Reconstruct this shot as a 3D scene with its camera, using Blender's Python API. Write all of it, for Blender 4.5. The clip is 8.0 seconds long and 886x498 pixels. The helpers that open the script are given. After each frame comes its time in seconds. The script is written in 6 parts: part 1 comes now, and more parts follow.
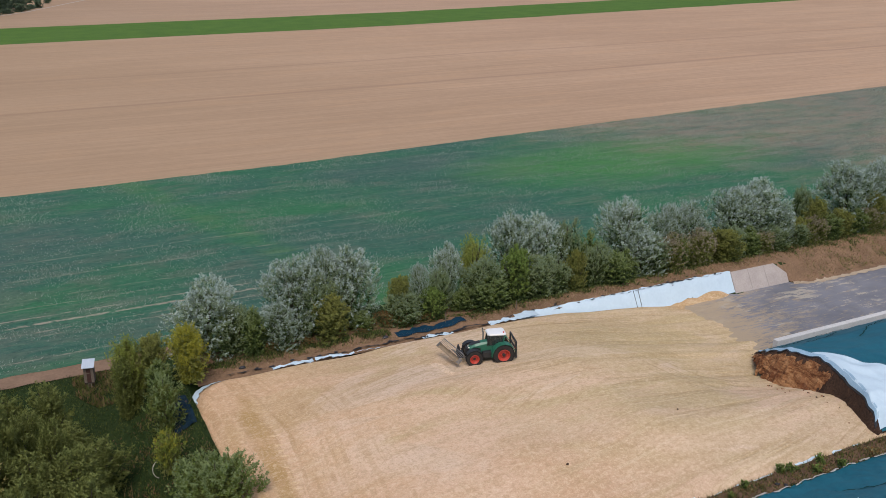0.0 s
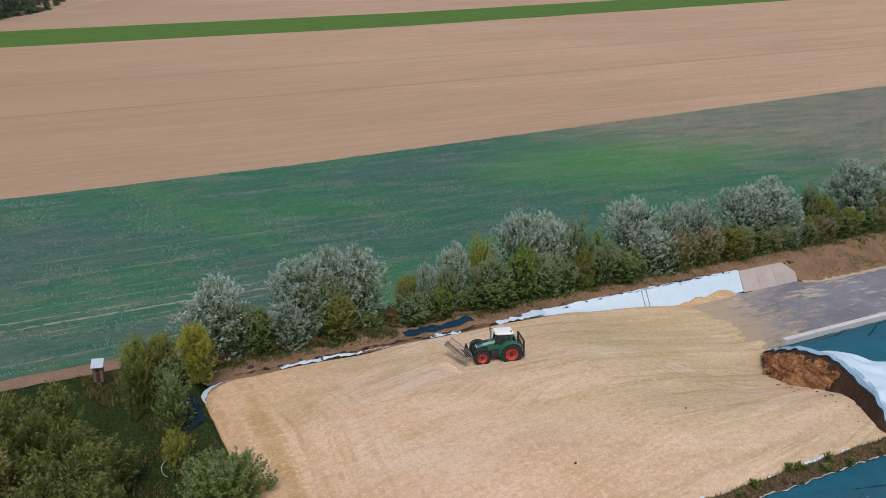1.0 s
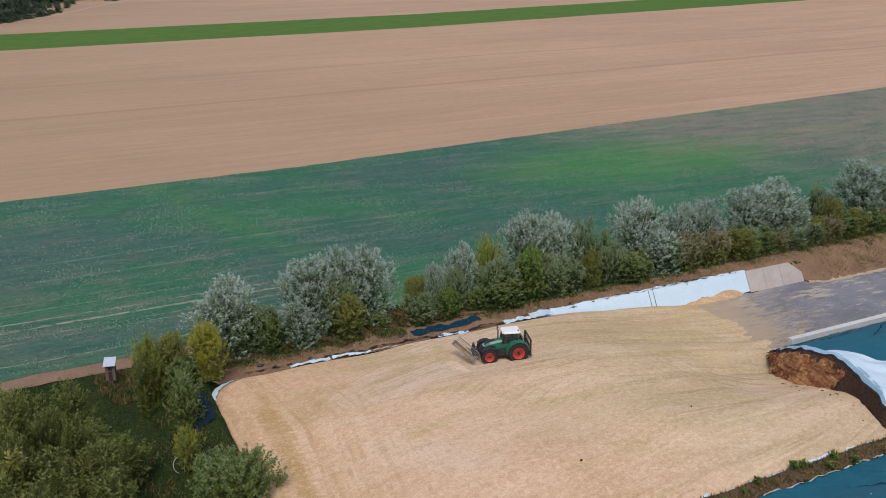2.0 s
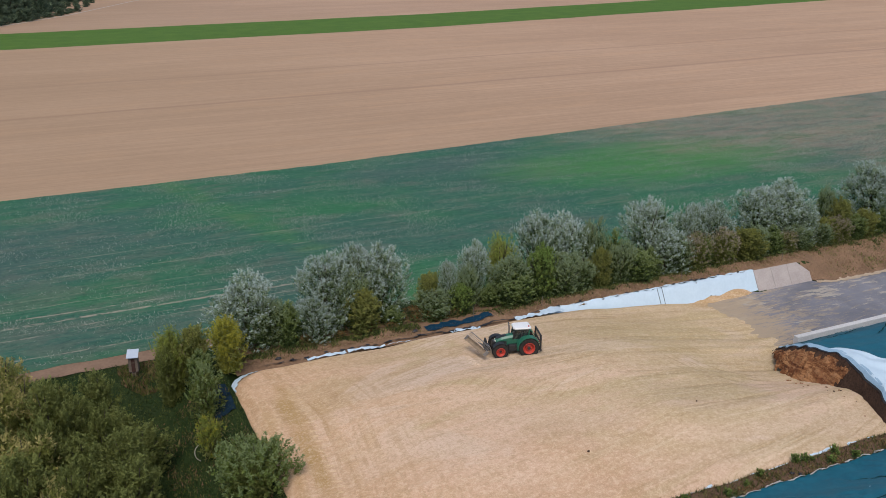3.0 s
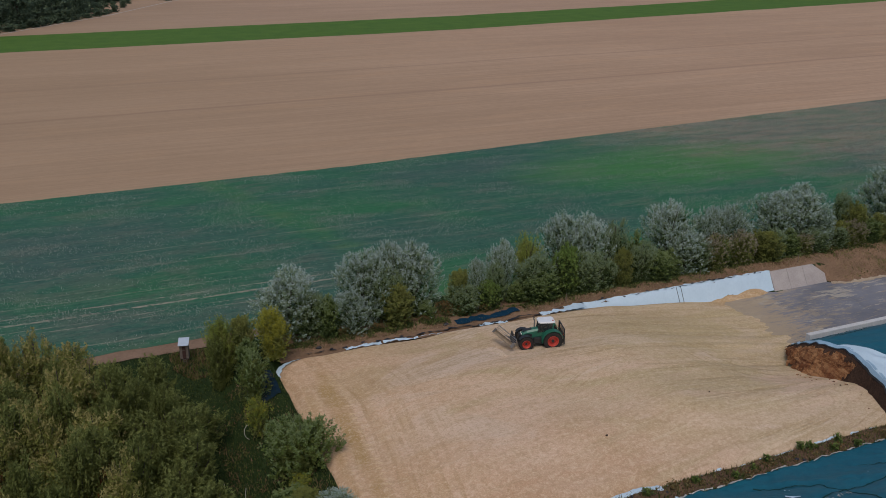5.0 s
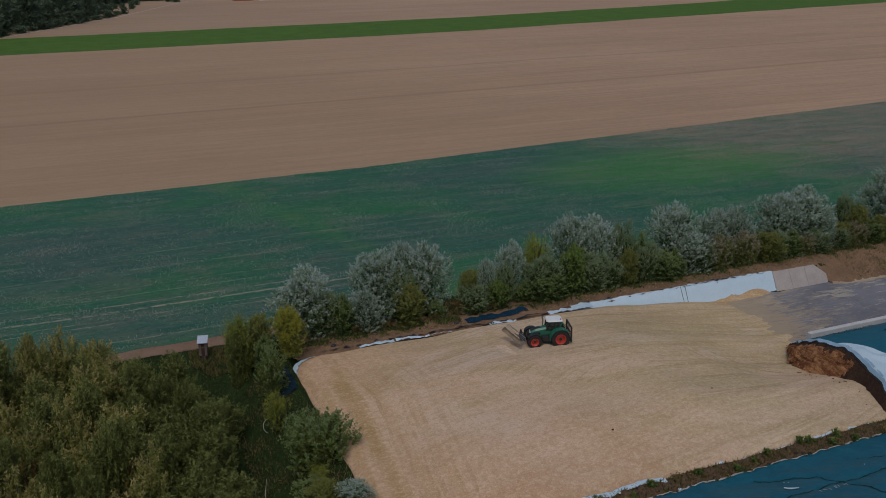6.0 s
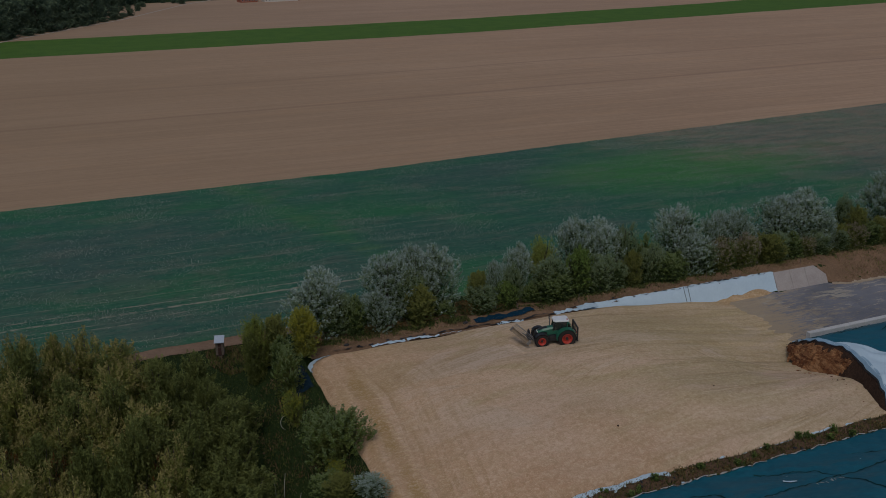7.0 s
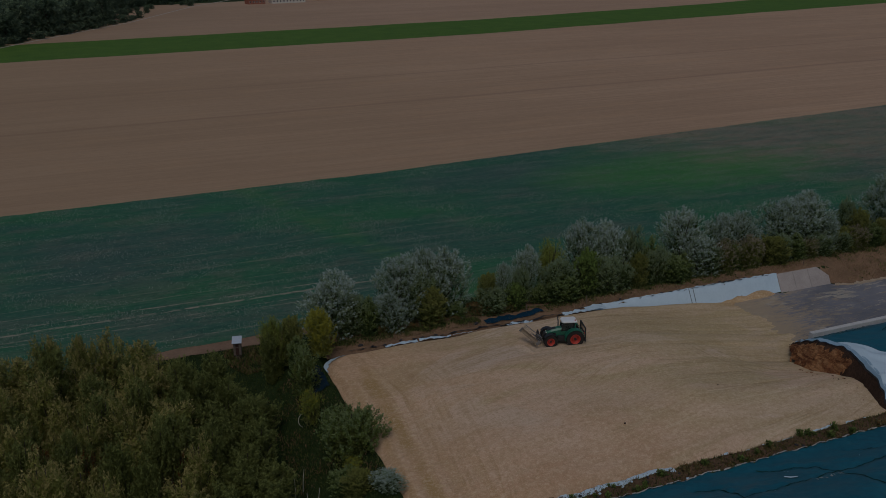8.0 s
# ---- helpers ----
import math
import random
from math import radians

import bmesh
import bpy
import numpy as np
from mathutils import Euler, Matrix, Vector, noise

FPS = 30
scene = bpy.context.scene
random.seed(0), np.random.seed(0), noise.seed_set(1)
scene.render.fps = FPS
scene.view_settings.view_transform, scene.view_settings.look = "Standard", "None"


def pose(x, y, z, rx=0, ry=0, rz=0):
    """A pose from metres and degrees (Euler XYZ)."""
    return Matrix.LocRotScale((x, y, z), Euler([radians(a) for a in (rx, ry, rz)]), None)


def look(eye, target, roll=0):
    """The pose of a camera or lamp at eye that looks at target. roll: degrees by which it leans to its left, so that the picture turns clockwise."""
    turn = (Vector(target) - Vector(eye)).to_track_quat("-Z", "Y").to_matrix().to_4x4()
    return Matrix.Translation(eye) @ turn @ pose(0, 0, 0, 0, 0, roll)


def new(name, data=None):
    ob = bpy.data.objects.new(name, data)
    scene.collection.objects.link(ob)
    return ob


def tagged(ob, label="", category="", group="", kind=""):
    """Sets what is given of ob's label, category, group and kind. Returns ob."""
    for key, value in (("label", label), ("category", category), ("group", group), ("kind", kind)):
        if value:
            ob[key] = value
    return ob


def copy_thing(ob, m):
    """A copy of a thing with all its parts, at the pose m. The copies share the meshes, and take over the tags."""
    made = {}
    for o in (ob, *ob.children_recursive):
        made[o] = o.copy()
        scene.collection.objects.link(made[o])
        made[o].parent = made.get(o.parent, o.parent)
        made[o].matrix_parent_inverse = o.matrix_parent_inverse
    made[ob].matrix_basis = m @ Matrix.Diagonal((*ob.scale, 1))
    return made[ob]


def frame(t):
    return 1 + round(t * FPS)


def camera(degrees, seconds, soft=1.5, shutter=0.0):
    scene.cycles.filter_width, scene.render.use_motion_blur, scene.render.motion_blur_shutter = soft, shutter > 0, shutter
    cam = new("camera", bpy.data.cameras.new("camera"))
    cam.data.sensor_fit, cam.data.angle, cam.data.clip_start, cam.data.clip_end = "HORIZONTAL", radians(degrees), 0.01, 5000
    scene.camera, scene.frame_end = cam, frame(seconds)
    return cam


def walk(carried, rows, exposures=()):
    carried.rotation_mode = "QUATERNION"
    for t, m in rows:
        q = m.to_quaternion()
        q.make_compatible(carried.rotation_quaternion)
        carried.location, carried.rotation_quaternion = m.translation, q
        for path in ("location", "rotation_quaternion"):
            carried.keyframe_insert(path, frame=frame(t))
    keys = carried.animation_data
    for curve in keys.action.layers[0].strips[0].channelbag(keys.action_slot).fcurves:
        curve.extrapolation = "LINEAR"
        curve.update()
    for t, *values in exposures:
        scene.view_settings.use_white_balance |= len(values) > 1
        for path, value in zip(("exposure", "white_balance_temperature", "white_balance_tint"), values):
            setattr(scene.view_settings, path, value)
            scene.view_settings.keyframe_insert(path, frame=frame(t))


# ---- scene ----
# The plan is laid out along the silage bunker: x runs along its bank, y across it towards the fields.
cam = camera(52.5, 8.0, soft=0.6)
PATH = [
    (0, 0.000, 0.000, 40.000, 70.650, -26.506, -0.143),
    (0.5, -0.034, -0.069, 39.939, 70.691, -26.192, -0.022),
    (1, -0.007, -0.103, 39.909, 70.693, -25.971, 0.169),
    (2.5, -0.640, -1.744, 40.337, 70.766, -24.954, 0.372),
    (3, -1.152, -2.871, 40.696, 70.703, -24.449, 0.318),
    (3.5, -1.720, -4.077, 41.071, 70.686, -23.934, 0.273),
    (4, -2.342, -5.300, 41.504, 70.688, -23.447, 0.277),
    (4.5, -3.052, -6.517, 42.007, 70.674, -23.008, 0.280),
    (6, -5.310, -9.941, 43.550, 70.662, -22.289, 0.380),
    (6.5, -6.130, -11.010, 44.140, 70.648, -22.190, 0.443),
    (7, -6.918, -12.084, 44.767, 70.635, -22.067, 0.532),
    (7.5, -7.693, -13.164, 45.387, 70.619, -21.956, 0.599),
    (8, -8.353, -14.169, 46.052, 70.606, -21.645, 0.759),
]
EXPOSURES = [(0, 0.0, 6500, 10), (1, 0.0, 6490, 10), (2.5, 0.0, 6440, 10), (3, -0.03, 6420, 10), (4, -0.32, 6390, 10), (4.5, -0.49, 6370, 10), (6, -1.04, 6260, 9), (6.5, -1.28, 6220, 8), (7, -1.48, 6200, 8), (8, -1.97, 6170, 8)]
walk(cam, [(t, pose(x, y, z, tilt, 0, turn) @ pose(0, 0, 0, 0, 0, -roll)) for t, x, y, z, tilt, turn, roll in PATH], EXPOSURES)

# ---- light: high thin overcast ----
world = bpy.data.worlds.new("overcast_sky")
scene.world = world
world.use_nodes = True
sky = world.node_tree.nodes.new("ShaderNodeTexSky")
sky.sky_type, sky.sun_disc = "NISHITA", False
sky.sun_elevation, sky.sun_rotation = radians(58), radians(200)
sky.air_density, sky.dust_density = 1.0, 3.0
background = world.node_tree.nodes["Background"]
background.inputs["Strength"].default_value = 0.15
world.node_tree.links.new(sky.outputs["Color"], background.inputs["Color"])
sun = new("sun", bpy.data.lights.new("sun", "SUN"))
sun.data.energy, sun.data.angle, sun.data.color = 1.4, radians(25), (1.0, 0.96, 0.91)
sun.matrix_world = look((-26, -40, 80), (0, 0, 0))


# ---- materials ----
def ramp(nt, fac, stops):
    node = nt.nodes.new("ShaderNodeValToRGB")
    node.color_ramp.elements[0].position, node.color_ramp.elements[0].color = stops[0][0], (*stops[0][1], 1)
    node.color_ramp.elements[1].position, node.color_ramp.elements[1].color = stops[-1][0], (*stops[-1][1], 1)
    for p, c in stops[1:-1]:
        node.color_ramp.elements.new(p).color = (*c, 1)
    nt.links.new(fac, node.inputs["Fac"])
    return node.outputs["Color"]


def coords(nt, scale=(1, 1, 1), turn=0.0):
    geo = nt.nodes.new("ShaderNodeNewGeometry")
    mp = nt.nodes.new("ShaderNodeMapping")
    mp.inputs["Scale"].default_value = scale
    mp.inputs["Rotation"].default_value = (0, 0, turn)
    nt.links.new(geo.outputs["Position"], mp.inputs["Vector"])
    return mp.outputs["Vector"]


def noise_of(nt, vec, scale, detail=4.0, rough=0.55, distort=0.0):
    n = nt.nodes.new("ShaderNodeTexNoise")
    n.inputs["Scale"].default_value, n.inputs["Detail"].default_value = scale, detail
    n.inputs["Roughness"].default_value, n.inputs["Distortion"].default_value = rough, distort
    nt.links.new(vec, n.inputs["Vector"])
    return n.outputs["Fac"]


def math_of(nt, op, a, b=None, c=None):
    n = nt.nodes.new("ShaderNodeMath")
    n.operation = op
    for k, v in enumerate((a, b, c)):
        if v is None:
            continue
        if isinstance(v, (int, float)):
            n.inputs[k].default_value = v
        else:
            nt.links.new(v, n.inputs[k])
    return n.outputs[0]


def mixed(nt, fac, a, b, how="MIX"):
    n = nt.nodes.new("ShaderNodeMix")
    n.data_type, n.blend_type = "RGBA", how
    for key, v in (("Factor", fac), ("A", a), ("B", b)):
        socket = [i for i in n.inputs if i.name == key and (i.type == "RGBA" or (key == "Factor" and i.type == "VALUE"))][0]
        if isinstance(v, (int, float)):
            socket.default_value = v
        elif isinstance(v, tuple):
            socket.default_value = (*v, 1)
        else:
            nt.links.new(v, socket)
    return [o for o in n.outputs if o.type == "RGBA"][0]


def step(nt, value, lo, hi):
    n = nt.nodes.new("ShaderNodeMapRange")
    n.interpolation_type = "SMOOTHSTEP"
    nt.links.new(value, n.inputs["Value"])
    n.inputs["From Min"].default_value, n.inputs["From Max"].default_value = lo, hi
    return n.outputs["Result"]


def axes(nt):
    geo = nt.nodes.new("ShaderNodeNewGeometry")
    sep = nt.nodes.new("ShaderNodeSeparateXYZ")
    nt.links.new(geo.outputs["Position"], sep.inputs[0])
    return sep.outputs


def bump_of(nt, bsdf, height, strength, distance):
    b = nt.nodes.new("ShaderNodeBump")
    b.inputs["Strength"].default_value, b.inputs["Distance"].default_value = strength, distance
    nt.links.new(height, b.inputs["Height"])
    nt.links.new(b.outputs["Normal"], bsdf.inputs["Normal"])


def material(name, rough=0.8, metal=0.0):
    m = bpy.data.materials.new(name)
    m.use_nodes = True
    bsdf = m.node_tree.nodes["Principled BSDF"]
    bsdf.inputs["Roughness"].default_value, bsdf.inputs["Metallic"].default_value = rough, metal
    bsdf.inputs["Specular IOR Level"].default_value = 0.5 if rough < 0.7 else 0.12
    return m, m.node_tree, bsdf


def mottled(name, dark, light, scale=1.0, rough=0.8, metal=0.0, fine=12.0, bump=0.0, distance=0.05, spread=0.25):
    """Two colours mixed by coarse and fine grain."""
    m, nt, bsdf = material(name, rough, metal)
    vec = coords(nt)
    a = noise_of(nt, vec, scale)
    b = noise_of(nt, vec, scale * fine, 3)
    f = math_of(nt, "MULTIPLY_ADD", b, 0.5, math_of(nt, "MULTIPLY", a, 0.5))
    nt.links.new(ramp(nt, f, [(0.5 - spread, dark), (0.5 + spread, light)]), bsdf.inputs["Base Color"])
    if bump:
        bump_of(nt, bsdf, f, bump, distance)
    return m


def silage_material():
    m, nt, bsdf = material("chopped_maize", 0.9)
    vec = coords(nt)
    x, y, z = axes(nt)
    one = lambda v: math_of(nt, "SUBTRACT", 1.0, v)
    mul = lambda a, b: math_of(nt, "MULTIPLY", a, b)
    add = lambda a, b: math_of(nt, "ADD", a, b)
    patch = noise_of(nt, vec, 0.22, 4, 0.6, 0.8)
    tone = noise_of(nt, coords(nt, (0.35, 1.0, 1.0), 0.15), 0.16, 3, 0.6, 0.6)
    sway = noise_of(nt, vec, 0.045, 2, 0.4)
    crumb = noise_of(nt, vec, 1.5, 5, 0.72, 0.4)
    grain = noise_of(nt, vec, 6.0, 2, 0.7)
    fleck = noise_of(nt, vec, 11.0, 1, 0.6)

    def swept(along, cross, stretch, density, lo, hi, detail=5):
        """Broken soft lines: noise drawn out along one plan coordinate."""
        cmb = nt.nodes.new("ShaderNodeCombineXYZ")
        nt.links.new(mul(along, stretch), cmb.inputs[0])
        nt.links.new(mul(cross, density), cmb.inputs[1])
        return step(nt, noise_of(nt, cmb.outputs[0], 1.0, detail, 0.66), lo, hi)

    # wheel marks: lines that fan out from the yard along the heap, turning arcs before the old clamp, cleated ruts across the closed end
    fx, fy = math_of(nt, "SUBTRACT", 150.0, x), math_of(nt, "SUBTRACT", y, 58.0)
    spoke = mul(math_of(nt, "ARCTAN2", fy, fx), 92.0)
    spoke = add(spoke, mul(sway, 4.0))
    fan = swept(x, spoke, 0.045, 1.0, 0.50, 0.60)
    fan_fine = swept(x, spoke, 0.07, 3.2, 0.52, 0.62, 4)
    fan_pale = swept(x, add(spoke, 31.0), 0.05, 1.5, 0.54, 0.64)
    worn = step(nt, noise_of(nt, coords(nt, (0.10, 0.3, 1.0)), 0.6, 3), 0.38, 0.56)
    open_end = step(nt, add(x, mul(patch, 14.0)), 33.0, 46.0)
    dx, dy = math_of(nt, "SUBTRACT", x, 58.0), math_of(nt, "SUBTRACT", y, 62.0)
    ring = math_of(nt, "POWER", add(mul(dx, dx), mul(mul(dy, dy), 0.8)), 0.5)
    arcs = swept(math_of(nt, "ARCTAN2", dy, dx), add(ring, mul(sway, 4.0)), 0.9, 1.5, 0.50, 0.60)
    turn = mul(mul(one(step(nt, ring, 10.0, 15.0)), step(nt, ring, 5.0, 9.0)), one(step(nt, y, 55.0, 60.0)))
    marks = add(mul(mul(fan, one(mul(turn, 0.75))), add(mul(worn, 0.6), 0.25)), mul(arcs, turn))
    marks = mul(marks, math_of(nt, "MULTIPLY_ADD", open_end, 0.65, 0.35))
    # slanting passes in the middle
    lean = math_of(nt, "SUBTRACT", add(y, mul(sway, 8.0)), mul(x, 0.45))
    slant = mul(swept(x, lean, 0.06, 1.7, 0.51, 0.59), step(nt, tone, 0.42, 0.56))
    middle = mul(step(nt, x, 19.0, 25.0), one(step(nt, x, 34.0, 50.0)))
    slant = mul(mul(slant, middle), step(nt, y, 47.0, 53.0))
    # the closed end
    curve = add(x, add(mul(sway, 6.0), mul(math_of(nt, "POWER", math_of(nt, "SUBTRACT", y, 58.0), 2.0), 0.008)))
    end = one(step(nt, add(x, mul(patch, 6.0)), 20.0, 29.0))
    across = mul(mul(swept(y, curve, 0.06, 1.5, 0.49, 0.57), end), math_of(nt, "MULTIPLY_ADD", step(nt, patch, 0.40, 0.58), 0.55, 0.25))
    wheel = add(add(x, mul(math_of(nt, "SUBTRACT", sway, 0.5), 3.0)), mul(math_of(nt, "SUBTRACT", y, 58.0), -0.05))
    wheel = add(wheel, mul(math_of(nt, "SUBTRACT", patch, 0.5), 0.9))
    cleat = step(nt, math_of(nt, "SINE", mul(add(add(y, mul(x, 0.55)), mul(crumb, 0.5)), 8.5)), 0.0, 0.8)
    chunk = step(nt, crumb, 0.44, 0.54)
    ruts, cleats = mul(across, 0.0), mul(across, 0.0)
    for x0, half, amount, reach in ((13.9, 0.60, 1.0, 69.0), (12.2, 0.30, 0.6, 67.0), (16.2, 0.40, 0.4, 66.0), (18.4, 0.35, 0.3, 64.0)):
        gap = math_of(nt, "ABSOLUTE", math_of(nt, "SUBTRACT", wheel, x0))
        fade = one(mul(step(nt, y, reach - 6.0, reach), 0.9))
        line = mul(mul(one(step(nt, gap, half * 0.3, half * 1.9)), amount), fade)
        ruts = math_of(nt, "MAXIMUM", ruts, mul(line, math_of(nt, "MULTIPLY_ADD", step(nt, patch, 0.36, 0.56), 0.6, 0.4)))
        edge = math_of(nt, "ABSOLUTE", math_of(nt, "SUBTRACT", wheel, x0 + half * 1.5))
        edge = mul(mul(one(step(nt, edge, half * 0.3, half * 1.0)), mul(cleat, chunk)), fade)
        cleats = math_of(nt, "MAXIMUM", cleats, mul(edge, amount))
    # colour: dry pinkish tan, moist olive where the wheels run, rusty at the closed end, greyer at the front
    base = mixed(nt, step(nt, add(mul(x, 0.02), mul(patch, 1.0)), 0.85, 1.7), (0.603, 0.407, 0.264), (0.551, 0.407, 0.251))
    base = mixed(nt, mul(step(nt, tone, 0.50, 0.62), 0.72), base, (0.479, 0.363, 0.188))
    base = mixed(nt, mul(one(step(nt, tone, 0.37, 0.48)), 0.72), base, (0.659, 0.452, 0.318))
    pale = noise_of(nt, coords(nt, (0.5, 1.0, 1.0), -0.5), 0.12, 4, 0.6, 1.0)
    base = mixed(nt, mul(step(nt, pale, 0.53, 0.61), 0.70), base, (0.670, 0.510, 0.388))
    tractor_path = mul(one(step(nt, math_of(nt, "ABSOLUTE", math_of(nt, "SUBTRACT", add(y, mul(math_of(nt, "SUBTRACT", x, 46.0), 0.12)), 62.0)), 3.0, 9.0)), step(nt, x, 28.0, 44.0))
    base = mixed(nt, mul(tractor_path, 0.40), base, (0.484, 0.363, 0.182))
    front = one(step(nt, add(y, mul(patch, 8.0)), 44.0, 56.0))
    base = mixed(nt, mul(front, 0.35), base, (0.515, 0.374, 0.279))
    rosy = mul(front, one(step(nt, x, 26.0, 46.0)))
    base = mixed(nt, mul(rosy, math_of(nt, "MULTIPLY_ADD", step(nt, tone, 0.42, 0.56), 0.45, 0.36)), base, (0.500, 0.290, 0.168))
    blotch = noise_of(nt, coords(nt, (0.6, 1.0, 1.0), -0.3), 0.5, 5, 0.68, 0.9)
    base = mixed(nt, mul(step(nt, blotch, 0.53, 0.64), 0.22), base, (0.427, 0.288, 0.154))
    base = mixed(nt, mul(one(step(nt, blotch, 0.35, 0.46)), 0.22), base, (0.711, 0.542, 0.399))
    damp = mul(step(nt, x, 60.0, 65.0), step(nt, y, 68.6, 70.2))
    base = mixed(nt, mul(damp, 0.80), base, (0.430, 0.260, 0.115))
    margin = one(step(nt, add(x, mul(patch, 9.0)), 17.0, 33.0))
    base = mixed(nt, mul(margin, 0.62), base, (0.570, 0.346, 0.198))
    base = mixed(nt, mul(mul(fan_pale, add(mul(open_end, 0.7), 0.3)), 0.42), base, (0.680, 0.542, 0.376))
    base = mixed(nt, mul(marks, 0.60), base, (0.376, 0.260, 0.123))
    base = mixed(nt, mul(mul(fan_fine, add(mul(open_end, 0.28), 0.04)), worn), base, (0.391, 0.271, 0.131))
    base = mixed(nt, mul(slant, 0.52), base, (0.417, 0.271, 0.139))
    base = mixed(nt, mul(across, 0.70), base, (0.402, 0.244, 0.114))
    base = mixed(nt, mul(ruts, 0.80), base, (0.400, 0.245, 0.085))
    base = mixed(nt, mul(cleats, 0.62), base, (0.660, 0.470, 0.270))
    base = mixed(nt, mul(step(nt, crumb, 0.52, 0.66), 0.15), base, (0.690, 0.532, 0.365))
    base = mixed(nt, mul(one(step(nt, crumb, 0.34, 0.48)), 0.17), base, (0.402, 0.271, 0.148))
    base = mixed(nt, mul(step(nt, grain, 0.52, 0.68), 0.26), base, (0.742, 0.597, 0.427))
    base = mixed(nt, mul(one(step(nt, grain, 0.32, 0.47)), 0.34), base, (0.371, 0.250, 0.131))
    base = mixed(nt, mul(step(nt, fleck, 0.57, 0.68), 0.22), base, (0.783, 0.651, 0.467))
    cobble = noise_of(nt, coords(nt, (0.7, 1.0, 1.0), 0.4), 3.3, 3, 0.6, 0.6)
    base = mixed(nt, mul(step(nt, cobble, 0.54, 0.64), 0.30), base, (0.730, 0.565, 0.400))
    base = mixed(nt, mul(one(step(nt, cobble, 0.36, 0.46)), 0.32), base, (0.370, 0.245, 0.130))
    nt.links.new(base, bsdf.inputs["Base Color"])
    h = math_of(nt, "SUBTRACT", add(mul(grain, 0.5), mul(crumb, 0.35)), add(mul(marks, 0.5), mul(ruts, 0.6)))
    bump_of(nt, bsdf, h, 0.55, 0.15)
    return m


def crop_material():
    m, nt, bsdf = material("young_crop_field", 0.85)
    x, y, z = axes(nt)
    one = lambda v: math_of(nt, "SUBTRACT", 1.0, v)
    mul = lambda a, b: math_of(nt, "MULTIPLY", a, b)
    add = lambda a, b: math_of(nt, "ADD", a, b)
    rows = noise_of(nt, coords(nt, (0.16, 2.2, 1.0), -0.03), 1.0, 4, 0.7)
    big = noise_of(nt, coords(nt, (0.5, 1.0, 1.0)), 0.045, 4, 0.55, 0.4)
    mid = noise_of(nt, coords(nt, (0.35, 1.0, 1.0)), 0.30, 5, 0.68, 0.3)
    fine = noise_of(nt, coords(nt, (0.6, 1.0, 1.0)), 2.2, 4, 0.75)
    speck = noise_of(nt, coords(nt, (0.8, 0.7, 1.0), 0.5), 3.4, 3, 0.7)
    base = ramp(nt, big, [(0.32, (0.056, 0.112, 0.093)), (0.48, (0.036, 0.122, 0.080)), (0.62, (0.034, 0.150, 0.066))])
    # thin soil shows in drawn-out patches, most of all towards the track
    bare = step(nt, add(mid, add(mul(one(step(nt, y, 92.0, 140.0)), 0.05), mul(one(step(nt, x, 0.0, 60.0)), 0.05))), 0.53, 0.68)
    base = mixed(nt, mul(bare, 0.38), base, (0.150, 0.148, 0.118))
    # lush stretch, and the thin dry stretch beyond it
    dx = math_of(nt, "DIVIDE", math_of(nt, "SUBTRACT", x, 104.0), 27.0)
    dy = math_of(nt, "DIVIDE", math_of(nt, "SUBTRACT", y, 130.0), 14.0)
    lush = add(mul(dx, dx), mul(dy, dy))
    lush = add(lush, add(mul(math_of(nt, "SUBTRACT", big, 0.5), 3.0), mul(math_of(nt, "SUBTRACT", mid, 0.5), 2.6)))
    base = mixed(nt, mul(one(step(nt, lush, -0.4, 2.1)), 0.70), base, (0.068, 0.230, 0.042))
    near_lush = mul(mul(one(step(nt, math_of(nt, "ABSOLUTE", math_of(nt, "SUBTRACT", x, 44.0)), 8.0, 22.0)), one(step(nt, y, 88.0, 97.0))), 0.6)
    base = mixed(nt, near_lush, base, (0.050, 0.170, 0.052))
    lane = math_of(nt, "ABSOLUTE", math_of(nt, "SUBTRACT", add(x, mul(y, 0.30)), 63.0))
    lane = mul(one(step(nt, lane, 0.5, 4.0)), step(nt, mid, 0.35, 0.6))
    base = mixed(nt, mul(lane, 0.4), base, (0.062, 0.200, 0.050))
    dry = step(nt, add(add(x, mul(y, 0.8)), add(mul(big, 70.0), mul(mid, 25.0))), 248.0, 305.0)
    base = mixed(nt, mul(dry, add(mul(step(nt, mid, 0.40, 0.60), 0.32), math_of(nt, "MULTIPLY_ADD", step(nt, fine, 0.4, 0.6), 0.25, 0.25))), base, (0.330, 0.222, 0.172))
    # bare soil between the seed rows
    base = mixed(nt, mul(step(nt, rows, 0.52, 0.66), 0.30), base, (0.140, 0.172, 0.130))
    base = mixed(nt, mul(one(step(nt, rows, 0.34, 0.46)), 0.35), base, (0.026, 0.082, 0.052))
    drill = noise_of(nt, coords(nt, (0.07, 0.95, 1.0), -0.03), 1.0, 5, 0.7)
    base = mixed(nt, mul(step(nt, drill, 0.54, 0.66), 0.30), base, (0.125, 0.172, 0.126))
    base = mixed(nt, mul(one(step(nt, drill, 0.34, 0.46)), 0.32), base, (0.024, 0.092, 0.058))
    # open wheel lines near the track
    broken = step(nt, noise_of(nt, coords(nt, (0.4, 1.0, 1.0)), 1.3, 4, 0.75), 0.42, 0.56)
